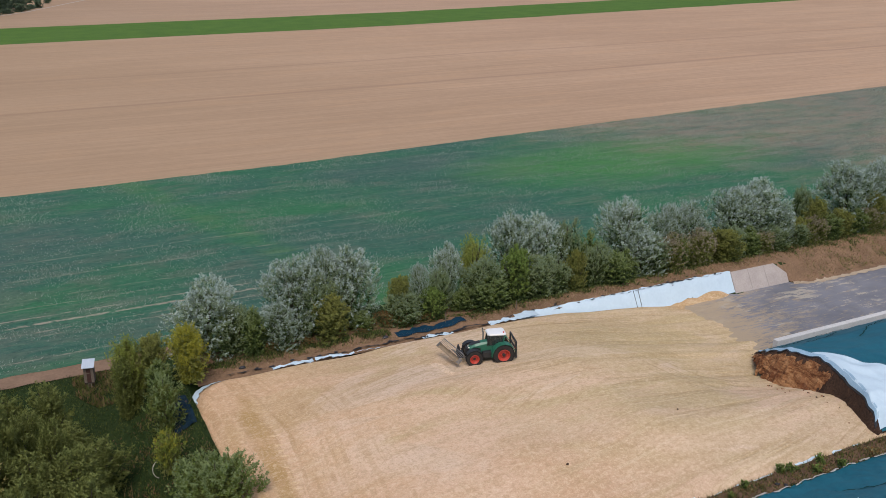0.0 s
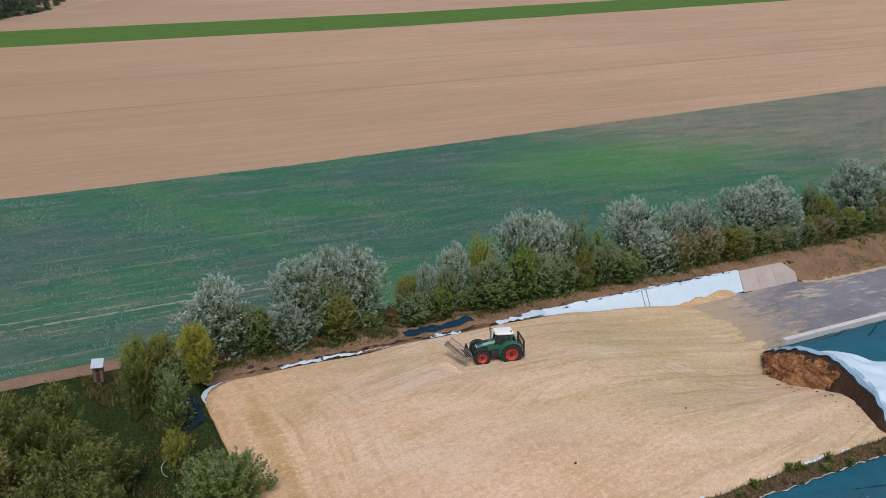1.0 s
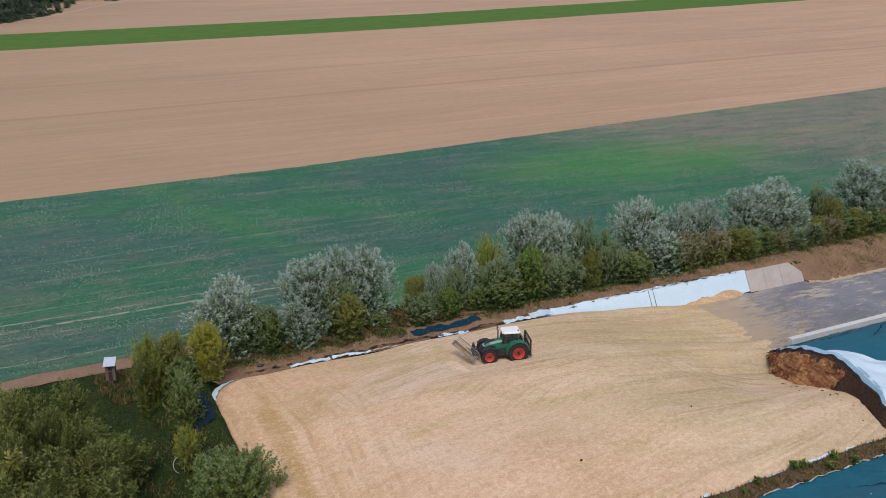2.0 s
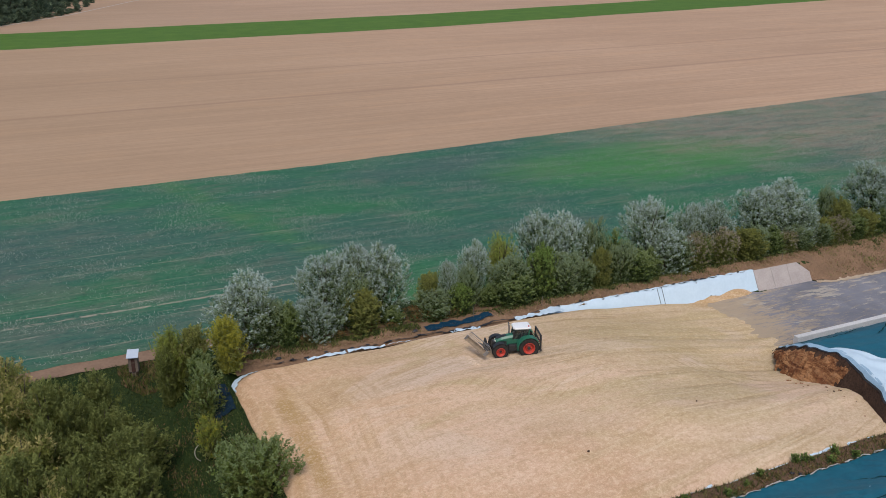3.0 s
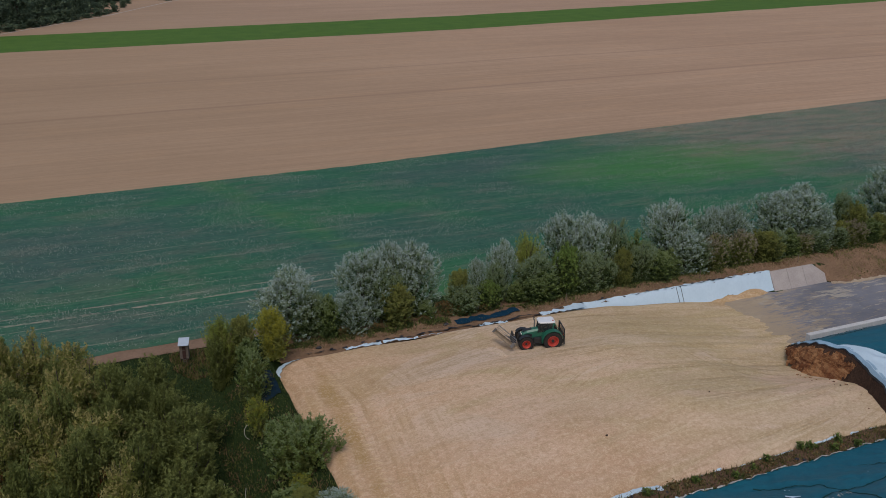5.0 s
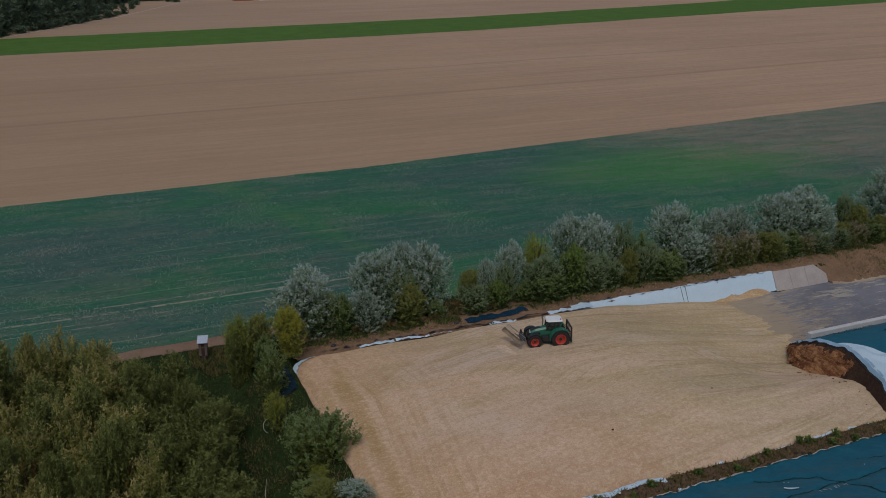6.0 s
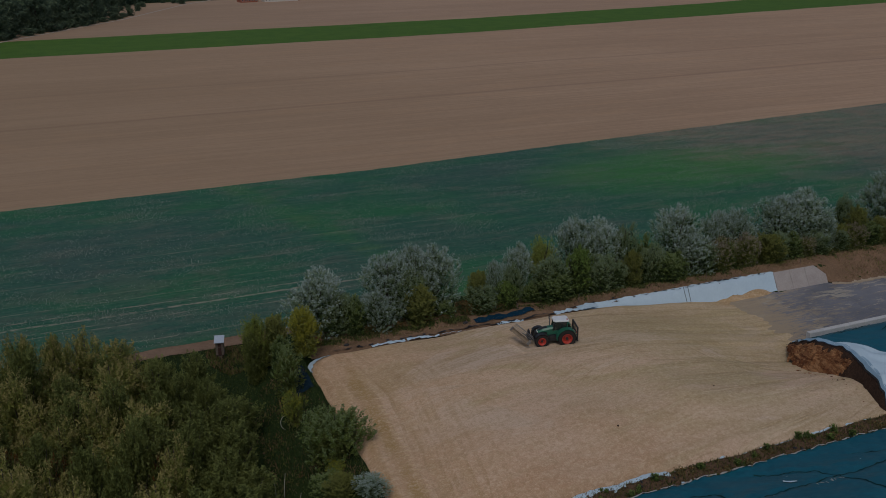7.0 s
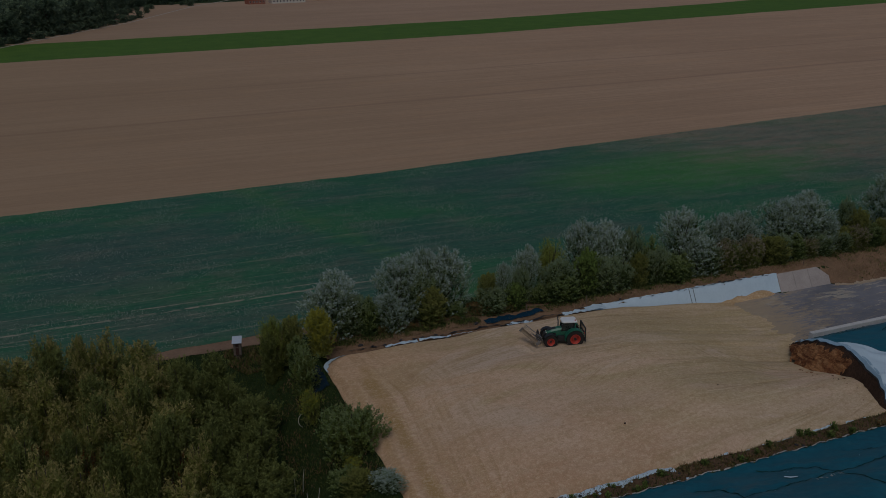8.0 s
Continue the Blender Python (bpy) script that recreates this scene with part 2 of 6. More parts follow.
    for y0, half, amount, last in ((97.6, 0.28, 0.80, 34.0), (99.6, 0.17, 0.70, 34.0), (95.4, 0.14, 0.5, 30.0), (94.2, 0.12, 0.5, 26.0), (102.6, 0.14, 0.4, 34.0), (105.4, 0.12, 0.3, 30.0), (88.6, 0.16, 0.5, 20.0), (118.5, 0.20, 0.32, 62.0), (112.0, 0.26, 0.28, 44.0)):
        line = math_of(nt, "ABSOLUTE", math_of(nt, "SUBTRACT", add(y, mul(math_of(nt, "SUBTRACT", mid, 0.5), 1.1)), y0))
        line = mul(one(step(nt, line, half * 0.4, half * 1.4)), broken)
        line = mul(line, one(step(nt, x, last - 12.0, last + 12.0)))
        base = mixed(nt, mul(line, amount), base, (0.40, 0.33, 0.255))
    base = mixed(nt, mul(step(nt, fine, 0.52, 0.68), 0.60), base, (0.104, 0.180, 0.118))
    base = mixed(nt, mul(one(step(nt, fine, 0.32, 0.47)), 0.58), base, (0.024, 0.058, 0.044))
    pale = mul(step(nt, speck, 0.60, 0.70), add(mul(step(nt, mid, 0.42, 0.60), 0.5), 0.12))
    base = mixed(nt, pale, base, (0.235, 0.265, 0.215))
    nt.links.new(base, bsdf.inputs["Base Color"])
    bump_of(nt, bsdf, fine, 0.7, 0.25)
    return m


def stubble_material(name, tint=(1, 1, 1)):
    m, nt, bsdf = material(name, 0.9)
    x, y, z = axes(nt)
    rows = noise_of(nt, coords(nt, (0.02, 0.62, 1.0), -0.04), 1.0, 6, 0.78)
    big = noise_of(nt, coords(nt, (0.3, 1.0, 1.0)), 0.02, 3)
    fine = noise_of(nt, coords(nt, (0.4, 1.0, 1.0)), 1.1, 4, 0.8)
    lo, mid, hi = [tuple(c * t for c, t in zip(col, tint)) for col in ((0.352, 0.230, 0.146), (0.408, 0.270, 0.172), (0.466, 0.316, 0.206))]
    base = ramp(nt, math_of(nt, "ADD", math_of(nt, "MULTIPLY", rows, 0.6), math_of(nt, "MULTIPLY", big, 0.4)), [(0.42, lo), (0.5, mid), (0.58, hi)])
    base = mixed(nt, math_of(nt, "MULTIPLY", step(nt, fine, 0.5, 0.72), 0.50), base, tuple(c * 0.70 for c in lo))
    base = mixed(nt, math_of(nt, "MULTIPLY", math_of(nt, "SUBTRACT", 1.0, step(nt, fine, 0.30, 0.46)), 0.40), base, tuple(c * 1.25 for c in hi))
    mottle = noise_of(nt, coords(nt, (0.25, 1.0, 1.0), -0.04), 0.12, 5, 0.7, 0.5)
    base = mixed(nt, math_of(nt, "MULTIPLY", step(nt, mottle, 0.50, 0.66), 0.40), base, tuple(c * k for c, k in zip(hi, (1.08, 0.98, 0.84))))
    base = mixed(nt, math_of(nt, "MULTIPLY", math_of(nt, "SUBTRACT", 1.0, step(nt, mottle, 0.34, 0.48)), 0.35), base, tuple(c * k for c, k in zip(lo, (0.98, 0.98, 0.94))))
    thin = noise_of(nt, coords(nt, (0.04, 1.6, 1.0), -0.04), 1.0, 4, 0.7)
    base = mixed(nt, math_of(nt, "MULTIPLY", step(nt, thin, 0.54, 0.66), 0.42), base, tuple(c * 1.15 for c in hi))
    base = mixed(nt, math_of(nt, "MULTIPLY", math_of(nt, "SUBTRACT", 1.0, step(nt, thin, 0.34, 0.46)), 0.36), base, tuple(c * 0.85 for c in lo))
    if tint == (1, 1, 1):
        wander = noise_of(nt, coords(nt), 0.02, 2)
        for y0, half, amount in ((226.5, 1.3, 0.7), (276.0, 1.2, 0.55), (205.0, 0.7, 0.2)):
            line = math_of(nt, "SUBTRACT", math_of(nt, "SUBTRACT", y, math_of(nt, "MULTIPLY", x, 0.025)), y0)
            line = math_of(nt, "ABSOLUTE", math_of(nt, "ADD", line, math_of(nt, "MULTIPLY", math_of(nt, "SUBTRACT", wander, 0.5), 6.0)))
            line = math_of(nt, "SUBTRACT", 1.0, step(nt, line, half * 0.3, half * 1.4))
            base = mixed(nt, math_of(nt, "MULTIPLY", line, amount), base, (0.26, 0.16, 0.11))
    # darker and yellower towards the wood, paler and pinker away from it
    x_tone = step(nt, math_of(nt, "ADD", x, math_of(nt, "MULTIPLY", big, 60.0)), -20.0, 260.0)
    base = mixed(nt, math_of(nt, "MULTIPLY", math_of(nt, "SUBTRACT", 1.0, x_tone), 0.55), base, tuple(c * k for c, k in zip(lo, (0.98, 1.02, 0.98))))
    base = mixed(nt, math_of(nt, "MULTIPLY", x_tone, 0.25), base, tuple(c * k for c, k in zip(hi, (1.14, 1.07, 1.13))))
    nt.links.new(base, bsdf.inputs["Base Color"])
    bump_of(nt, bsdf, fine, 0.4, 0.15)
    return m


def concrete_yard_material():
    m, nt, bsdf = material("yard_concrete", 0.75)
    vec = coords(nt)
    x, y, z = axes(nt)
    big = noise_of(nt, vec, 0.25, 4, 0.55, 0.5)
    smear = noise_of(nt, coords(nt, (0.35, 1.6, 1.0), 0.1), 1.3, 6, 0.78, 0.8)
    fine = noise_of(nt, vec, 8.0, 3)
    base = ramp(nt, big, [(0.3, (0.158, 0.160, 0.182)), (0.7, (0.250, 0.250, 0.276))])
    spill = math_of(nt, "ADD", smear, math_of(nt, "MULTIPLY", step(nt, math_of(nt, "MULTIPLY", x, -1.0), -84.0, -63.0), 0.14))
    base = mixed(nt, math_of(nt, "MULTIPLY", step(nt, spill, 0.53, 0.66), 0.55), base, (0.45, 0.345, 0.215))
    spots = step(nt, noise_of(nt, coords(nt, (0.40, 1.5, 1.0), 0.1), 0.6, 5, 0.7), 0.55, 0.60)
    spots = math_of(nt, "MULTIPLY", spots, step(nt, noise_of(nt, vec, 0.16, 2), 0.42, 0.56))
    base = mixed(nt, math_of(nt, "MULTIPLY", spots, 0.75), base, (0.50, 0.44, 0.35))
    # loose silage thins out from the heap's foot
    foot = math_of(nt, "SUBTRACT", x, math_of(nt, "MULTIPLY_ADD", math_of(nt, "SUBTRACT", y, 58.0), 0.30, 64.0))
    thin = math_of(nt, "SUBTRACT", math_of(nt, "MULTIPLY_ADD", smear, 1.5, -0.30), math_of(nt, "MULTIPLY", foot, 0.075))
    base = mixed(nt, math_of(nt, "MULTIPLY", step(nt, thin, 0.0, 0.40), 0.70), base, (0.46, 0.345, 0.22))
    base = mixed(nt, math_of(nt, "MULTIPLY", fine, 0.25), base, (0.10, 0.095, 0.10))
    nt.links.new(base, bsdf.inputs["Base Color"])
    bump_of(nt, bsdf, fine, 0.2, 0.02)
    return m


def leaf_material(name, dark, light, see_through=0.2):
    m, nt, bsdf = material(name, 0.6)
    geo = nt.nodes.new("ShaderNodeNewGeometry")
    info = nt.nodes.new("ShaderNodeObjectInfo")
    f = math_of(nt, "MULTIPLY_ADD", info.outputs["Random"], 0.30, math_of(nt, "MULTIPLY_ADD", geo.outputs["Random Per Island"], 0.45, 0.12))
    col = ramp(nt, f, [(0.0, dark), (1.0, light)])
    nt.links.new(col, bsdf.inputs["Base Color"])
    bsdf.inputs["Specular IOR Level"].default_value = 0.25
    tr = nt.nodes.new("ShaderNodeBsdfTranslucent")
    nt.links.new(col, tr.inputs["Color"])
    mix = nt.nodes.new("ShaderNodeMixShader")
    mix.inputs[0].default_value = see_through
    nt.links.new(bsdf.outputs[0], mix.inputs[1])
    nt.links.new(tr.outputs[0], mix.inputs[2])
    nt.links.new(mix.outputs[0], nt.nodes["Material Output"].inputs["Surface"])
    return m


def glass_material(name, tint):
    m, nt, bsdf = material(name, 0.05)
    bsdf.inputs["Base Color"].default_value = (*tint, 1)
    bsdf.inputs["Transmission Weight"].default_value = 0.9
    bsdf.inputs["IOR"].default_value = 1.45
    return m


def old_silage_material():
    m, nt, bsdf = material("fermented_silage", 0.9)
    layers = noise_of(nt, coords(nt, (1.0, 0.45, 1.6), 0.9), 0.8, 6, 0.68, 1.2)
    crumbs = noise_of(nt, coords(nt), 4.5, 4, 0.7)
    wet = noise_of(nt, coords(nt), 0.35, 3, 0.6, 0.5)
    base = ramp(nt, layers, [(0.34, (0.060, 0.022, 0.011)), (0.47, (0.215, 0.090, 0.038)), (0.60, (0.430, 0.225, 0.105))])
    base = mixed(nt, math_of(nt, "MULTIPLY", step(nt, wet, 0.46, 0.60), 0.55), base, (0.135, 0.048, 0.024))
    base = mixed(nt, math_of(nt, "MULTIPLY", step(nt, crumbs, 0.54, 0.66), 0.35), base, (0.500, 0.310, 0.165))
    base = mixed(nt, math_of(nt, "MULTIPLY", math_of(nt, "SUBTRACT", 1.0, step(nt, crumbs, 0.34, 0.46)), 0.55), base, (0.050, 0.020, 0.012))
    nt.links.new(base, bsdf.inputs["Base Color"])
    bump_of(nt, bsdf, math_of(nt, "ADD", layers, math_of(nt, "MULTIPLY", crumbs, 0.4)), 0.9, 0.3)
    return m


M_SILAGE = silage_material()
M_CROP = crop_material()
M_STUBBLE = stubble_material("wheat_stubble")
M_STUBBLE_FAR = stubble_material("pale_stubble", (0.96, 0.97, 1.0))
M_STRIP = mottled("grass_strip", (0.046, 0.108, 0.018), (0.112, 0.190, 0.030), 0.12, 0.85, 0, 12, 0.3)
M_YARD = concrete_yard_material()
M_EARTH = mottled("dry_earth_bank", (0.108, 0.068, 0.042), (0.310, 0.192, 0.116), 0.5, 0.95, 0, 9, 0.7, 0.2)
M_RIM_EARTH = mottled("dark_ridge_earth", (0.060, 0.038, 0.026), (0.180, 0.110, 0.068), 0.7, 0.95, 0, 7, 0.7, 0.2)
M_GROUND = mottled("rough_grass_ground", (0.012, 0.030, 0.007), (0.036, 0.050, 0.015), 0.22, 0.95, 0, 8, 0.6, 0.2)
M_TRACK = mottled("dirt_track", (0.17, 0.108, 0.072), (0.29, 0.190, 0.128), 0.5, 0.95, 0, 7, 0.4)
M_SAND = mottled("pale_sand", (0.36, 0.27, 0.19), (0.50, 0.40, 0.29), 0.8, 0.9, 0, 8, 0.3)
M_TEAL = mottled("teal_cover_sheet", (0.002, 0.068, 0.104), (0.007, 0.125, 0.172), 0.28, 0.55, 0, 9, 0.30, 0.10)
M_WHITE_FILM = mottled("white_film", (0.48, 0.60, 0.68), (0.58, 0.70, 0.78), 0.6, 0.4, 0, 6, 0.35, 0.08)
M_BLACK_FILM = mottled("black_film", (0.010, 0.010, 0.012), (0.035, 0.034, 0.038), 2.0, 0.4, 0, 6, 0.4)
M_NAVY = mottled("navy_net", (0.003, 0.020, 0.040), (0.009, 0.046, 0.082), 1.5, 0.85, 0, 8, 0.5)
M_DARK_NET = mottled("dark_net", (0.004, 0.010, 0.018), (0.012, 0.034, 0.056), 1.5, 0.7, 0, 8, 0.6)
M_BLUE_FILM = mottled("pale_blue_film", (0.22, 0.36, 0.48), (0.38, 0.52, 0.63), 1.5, 0.35, 0, 5, 0.3)
M_CONCRETE = mottled("precast_concrete", (0.32, 0.275, 0.25), (0.50, 0.44, 0.405), 0.7, 0.8, 0, 10, 0.2, 0.03)
M_WALL_CONCRETE = mottled("pale_concrete", (0.45, 0.44, 0.43), (0.66, 0.64, 0.62), 0.6, 0.8, 0, 10, 0.2, 0.03)
M_SEAM = mottled("dark_green_seam_and_fold_shade", (0.004, 0.022, 0.020), (0.012, 0.050, 0.044), 2.0, 0.7, 0, 6, 0.3)
M_HEM = mottled("dusty_sheet_hem", (0.26, 0.25, 0.23), (0.50, 0.49, 0.46), 1.5, 0.7, 0, 5, 0.3)
M_OLD_SILAGE = old_silage_material()
M_SPOILED = mottled("spoiled_silage", (0.020, 0.013, 0.010), (0.105, 0.060, 0.040), 0.8, 0.9, 0, 7, 1.0, 0.3)
M_BARK = mottled("bark", (0.055, 0.045, 0.035), (0.13, 0.11, 0.09), 4.0, 0.9, 0, 5, 0.4)
M_DRY_WEED = leaf_material("dry_weeds", (0.13, 0.066, 0.036), (0.34, 0.20, 0.115), 0.15)
M_STRAW_WEED = leaf_material("straw_weeds", (0.30, 0.205, 0.120), (0.52, 0.38, 0.24), 0.15)
# Deep, shade and tip leaves hold the crowns' shade and light as colour.
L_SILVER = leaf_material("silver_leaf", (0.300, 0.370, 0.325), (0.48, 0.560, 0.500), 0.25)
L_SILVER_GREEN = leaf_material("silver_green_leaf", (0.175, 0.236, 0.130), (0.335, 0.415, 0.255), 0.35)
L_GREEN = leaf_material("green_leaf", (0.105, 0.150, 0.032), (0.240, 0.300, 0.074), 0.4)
L_DEEP = leaf_material("deep_green_and_shade_leaf", (0.040, 0.066, 0.018), (0.095, 0.135, 0.038), 0.25)
L_LIGHT = leaf_material("light_green_leaf", (0.115, 0.185, 0.036), (0.27, 0.37, 0.090), 0.35)
L_YELLOW = leaf_material("yellow_leaf", (0.24, 0.230, 0.026), (0.48, 0.455, 0.065), 0.4)
L_OLIVE = leaf_material("olive_leaf", (0.140, 0.152, 0.032), (0.36, 0.365, 0.095), 0.4)
L_STRAW = leaf_material("straw_leaf", (0.24, 0.210, 0.060), (0.50, 0.430, 0.165), 0.4)
L_DULL = leaf_material("dull_olive_leaf", (0.145, 0.156, 0.040), (0.310, 0.318, 0.100), 0.4)
L_FAN = leaf_material("olive_yellow_leaf", (0.175, 0.21, 0.034), (0.36, 0.40, 0.088), 0.35)
L_ROSY = leaf_material("rosy_grey_leaf", (0.24, 0.20, 0.13), (0.42, 0.36, 0.26), 0.3)
L_COPSE = leaf_material("lit_copse_tip_leaf", (0.138, 0.165, 0.042), (0.275, 0.300, 0.090), 0.4)
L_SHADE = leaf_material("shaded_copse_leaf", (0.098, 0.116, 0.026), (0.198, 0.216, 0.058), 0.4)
L_TIP = leaf_material("lit_bush_tip_leaf", (0.155, 0.208, 0.076), (0.300, 0.360, 0.148), 0.35)
L_BUSH = leaf_material("grey_green_leaf", (0.145, 0.195, 0.076), (0.30, 0.360, 0.158), 0.3)
L_BROWN = leaf_material("brown_leaf", (0.115, 0.095, 0.035), (0.28, 0.22, 0.095), 0.25)
L_ORANGE = leaf_material("orange_leaf", (0.10, 0.042, 0.012), (0.26, 0.12, 0.03))
L_PALE = leaf_material("pale_stalk", (0.24, 0.28, 0.23), (0.50, 0.53, 0.45), 0.2)
# Far wood green, lifted and bluish: distance haze put into the leaf colour.
L_FOREST = leaf_material("hazed_forest_leaf", (0.075, 0.118, 0.078), (0.160, 0.215, 0.135), 0.45)
# Grass colour darkened to hold the shade beside the copse.
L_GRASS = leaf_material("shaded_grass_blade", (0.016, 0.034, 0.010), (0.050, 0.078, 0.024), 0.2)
# Paler copy for the wood's crown tops, their highlights put into colour.
L_FOREST_LIGHT = leaf_material("lit_forest_top_leaf", (0.110, 0.160, 0.085), (0.24, 0.30, 0.170), 0.4)
M_GREEN_PAINT = mottled("green_tractor_paint", (0.016, 0.110, 0.066), (0.028, 0.155, 0.094), 3.0, 0.35, 0, 6)
M_BLACK = mottled("black_plastic", (0.012, 0.012, 0.013), (0.035, 0.035, 0.036), 4.0, 0.5)
M_TYRE = mottled("tyre_rubber", (0.014, 0.014, 0.015), (0.055, 0.048, 0.042), 3.0, 0.85, 0, 8, 0.4, 0.02)
M_RED = mottled("red_rim_paint", (0.42, 0.042, 0.026), (0.54, 0.070, 0.045), 3.0, 0.4)
M_WHITE_PAINT = mottled("white_roof_paint", (0.70, 0.70, 0.69), (0.82, 0.82, 0.81), 3.0, 0.4)
M_STEEL = mottled("worn_steel", (0.13, 0.125, 0.12), (0.36, 0.34, 0.32), 3.0, 0.5, 0.35, 8)
M_DUSTY_STEEL = mottled("silage_dusted_steel", (0.17, 0.125, 0.085), (0.40, 0.30, 0.20), 2.5, 0.75, 0, 7, 0.4, 0.02)
M_WINDOW = glass_material("cab_glass", (0.22, 0.28, 0.27))
M_LAMP_GLASS = mottled("lamp_lens", (0.65, 0.62, 0.5), (0.8, 0.78, 0.7), 8.0, 0.2)
M_WOOD = mottled("weathered_wood", (0.11, 0.085, 0.065), (0.24, 0.20, 0.165), 3.0, 0.85, 0, 6, 0.3)
M_PALE_STEM = mottled("pale_dry_stem", (0.40, 0.37, 0.31), (0.62, 0.58, 0.50), 3.0, 0.8)
M_DOOR = mottled("reddish_door_wood", (0.050, 0.026, 0.022), (0.105, 0.058, 0.048), 3.0, 0.85)
M_DARK_WOOD = mottled("dark_wood", (0.035, 0.028, 0.024), (0.08, 0.062, 0.05), 3.0, 0.85)
M_TIN = mottled("pale_tin_roof", (0.44, 0.50, 0.58), (0.60, 0.66, 0.73), 2.0, 0.45, 0.1)
M_PLASTER = mottled("house_plaster", (0.55, 0.52, 0.47), (0.68, 0.65, 0.60), 0.5, 0.85)
M_BRICK = mottled("red_brick_wall", (0.26, 0.09, 0.06), (0.38, 0.15, 0.10), 0.8, 0.85)
M_ROOF_TILE = mottled("roof_tiles", (0.16, 0.065, 0.045), (0.26, 0.11, 0.08), 0.8, 0.8)
M_PANE = mottled("window_pane", (0.03, 0.04, 0.05), (0.06, 0.07, 0.08), 1.0, 0.1)
M_ASPHALT = mottled("gravel_lane", (0.34, 0.28, 0.23), (0.50, 0.43, 0.36), 0.3, 0.9)


# ---- mesh helpers ----
def mesh_object(name, verts, faces, mat, parent=None, smooth=False):
    me = bpy.data.meshes.new(name)
    me.from_pydata([tuple(v) for v in verts], [], faces)
    for m in (mat if isinstance(mat, (list, tuple)) else [mat]):
        me.materials.append(m)
    if smooth:
        me.polygons.foreach_set("use_smooth", [True] * len(me.polygons))
    me.update()
    ob = new(name, me)
    if parent:
        ob.parent = parent
    return ob


def part(name, bm, mat, parent, label="", smooth=False):
    """Links a bmesh as one mesh object under a thing or under a part."""
    me = bpy.data.meshes.new(name)
    bm.to_mesh(me)
    bm.free()
    for m in (mat if isinstance(mat, (list, tuple)) else [mat]):
        me.materials.append(m)
    if smooth:
        me.polygons.foreach_set("use_smooth", [True] * len(me.polygons))
    ob = new(name, me)
    if parent:
        ob.parent = parent
    if label:
        tagged(ob, label)
    return ob


def box_into(bm, size, m, bevel=0.0):
    made = bmesh.ops.create_cube(bm, size=1.0, matrix=m @ Matrix.Diagonal((*size, 1)))
    if bevel:
        edges = {e for v in made["verts"] for e in v.link_edges}
        bmesh.ops.bevel(bm, geom=list(edges), offset=bevel, segments=2, affect="EDGES", profile=0.6)
    return bm


def box(size, m, bevel=0.0):
    return box_into(bmesh.new(), size, m, bevel)


def bar_into(bm, a, b, r, sides=6):
    a, b = Vector(a), Vector(b)
    d = b - a
    q = d.to_track_quat("Z", "Y").to_matrix().to_4x4()
    bmesh.ops.create_cone(bm, cap_ends=True, segments=sides, radius1=r, radius2=r, depth=d.length, matrix=Matrix.Translation((a + b) / 2) @ q)
    return bm


def bar(a, b, r, sides=6):
    return bar_into(bmesh.new(), a, b, r, sides)


def loft(rings):
    """A closed skin over rings of equal length, with both ends capped."""
    bm = bmesh.new()
    rows = [[bm.verts.new(p) for p in ring] for ring in rings]
    n = len(rows[0])
    for a, b in zip(rows, rows[1:]):
        for k in range(n):
            bm.faces.new((a[k], a[(k + 1) % n], b[(k + 1) % n], b[k]))
    bm.faces.new(list(reversed(rows[0])))
    bm.faces.new(rows[-1])
    bmesh.ops.recalc_face_normals(bm, faces=bm.faces)
    return bm


def lathe(profile, segments=28):
    """Turns (radius, y) pairs round the y axis."""
    bm = bmesh.new()
    rows = []
    for r, y in profile:
        rows.append([bm.verts.new((r * math.cos(2 * math.pi * k / segments), y, r * math.sin(2 * math.pi * k / segments))) for k in range(segments)])
    for a, b in zip(rows, rows[1:]):
        for k in range(segments):
            bm.faces.new((a[k], a[(k + 1) % segments], b[(k + 1) % segments], b[k]))
    bmesh.ops.recalc_face_normals(bm, faces=bm.faces)
    return bm


def thing(name, label, category, group="", at=None, kind=""):
    ob = new(name)
    ob.empty_display_size = 0.3
    if at is not None:
        ob.matrix_basis = at
    return tagged(ob, label, category, group, kind)


def smooth01(a, b, x):
    t = np.clip((np.asarray(x, float) - a) / (b - a), 0, 1)
    return t * t * (3 - 2 * t)


RNG = np.random.default_rng(7)
WAVES = [(RNG.uniform(0, 6.283), RNG.uniform(0, 6.283), RNG.uniform(0.6, 1.6)) for _ in range(7)]


def rough(x, y, length):
    """Smooth unevenness between about -1 and 1, with bumps of the given length."""
    x, y = np.asarray(x, float), np.asarray(y, float)
    s = 0
    for a, p, f in WAVES:
        s = s + np.sin((x * math.cos(a) + y * math.sin(a)) * f * 6.283 / length + p)
    return s / 3.5


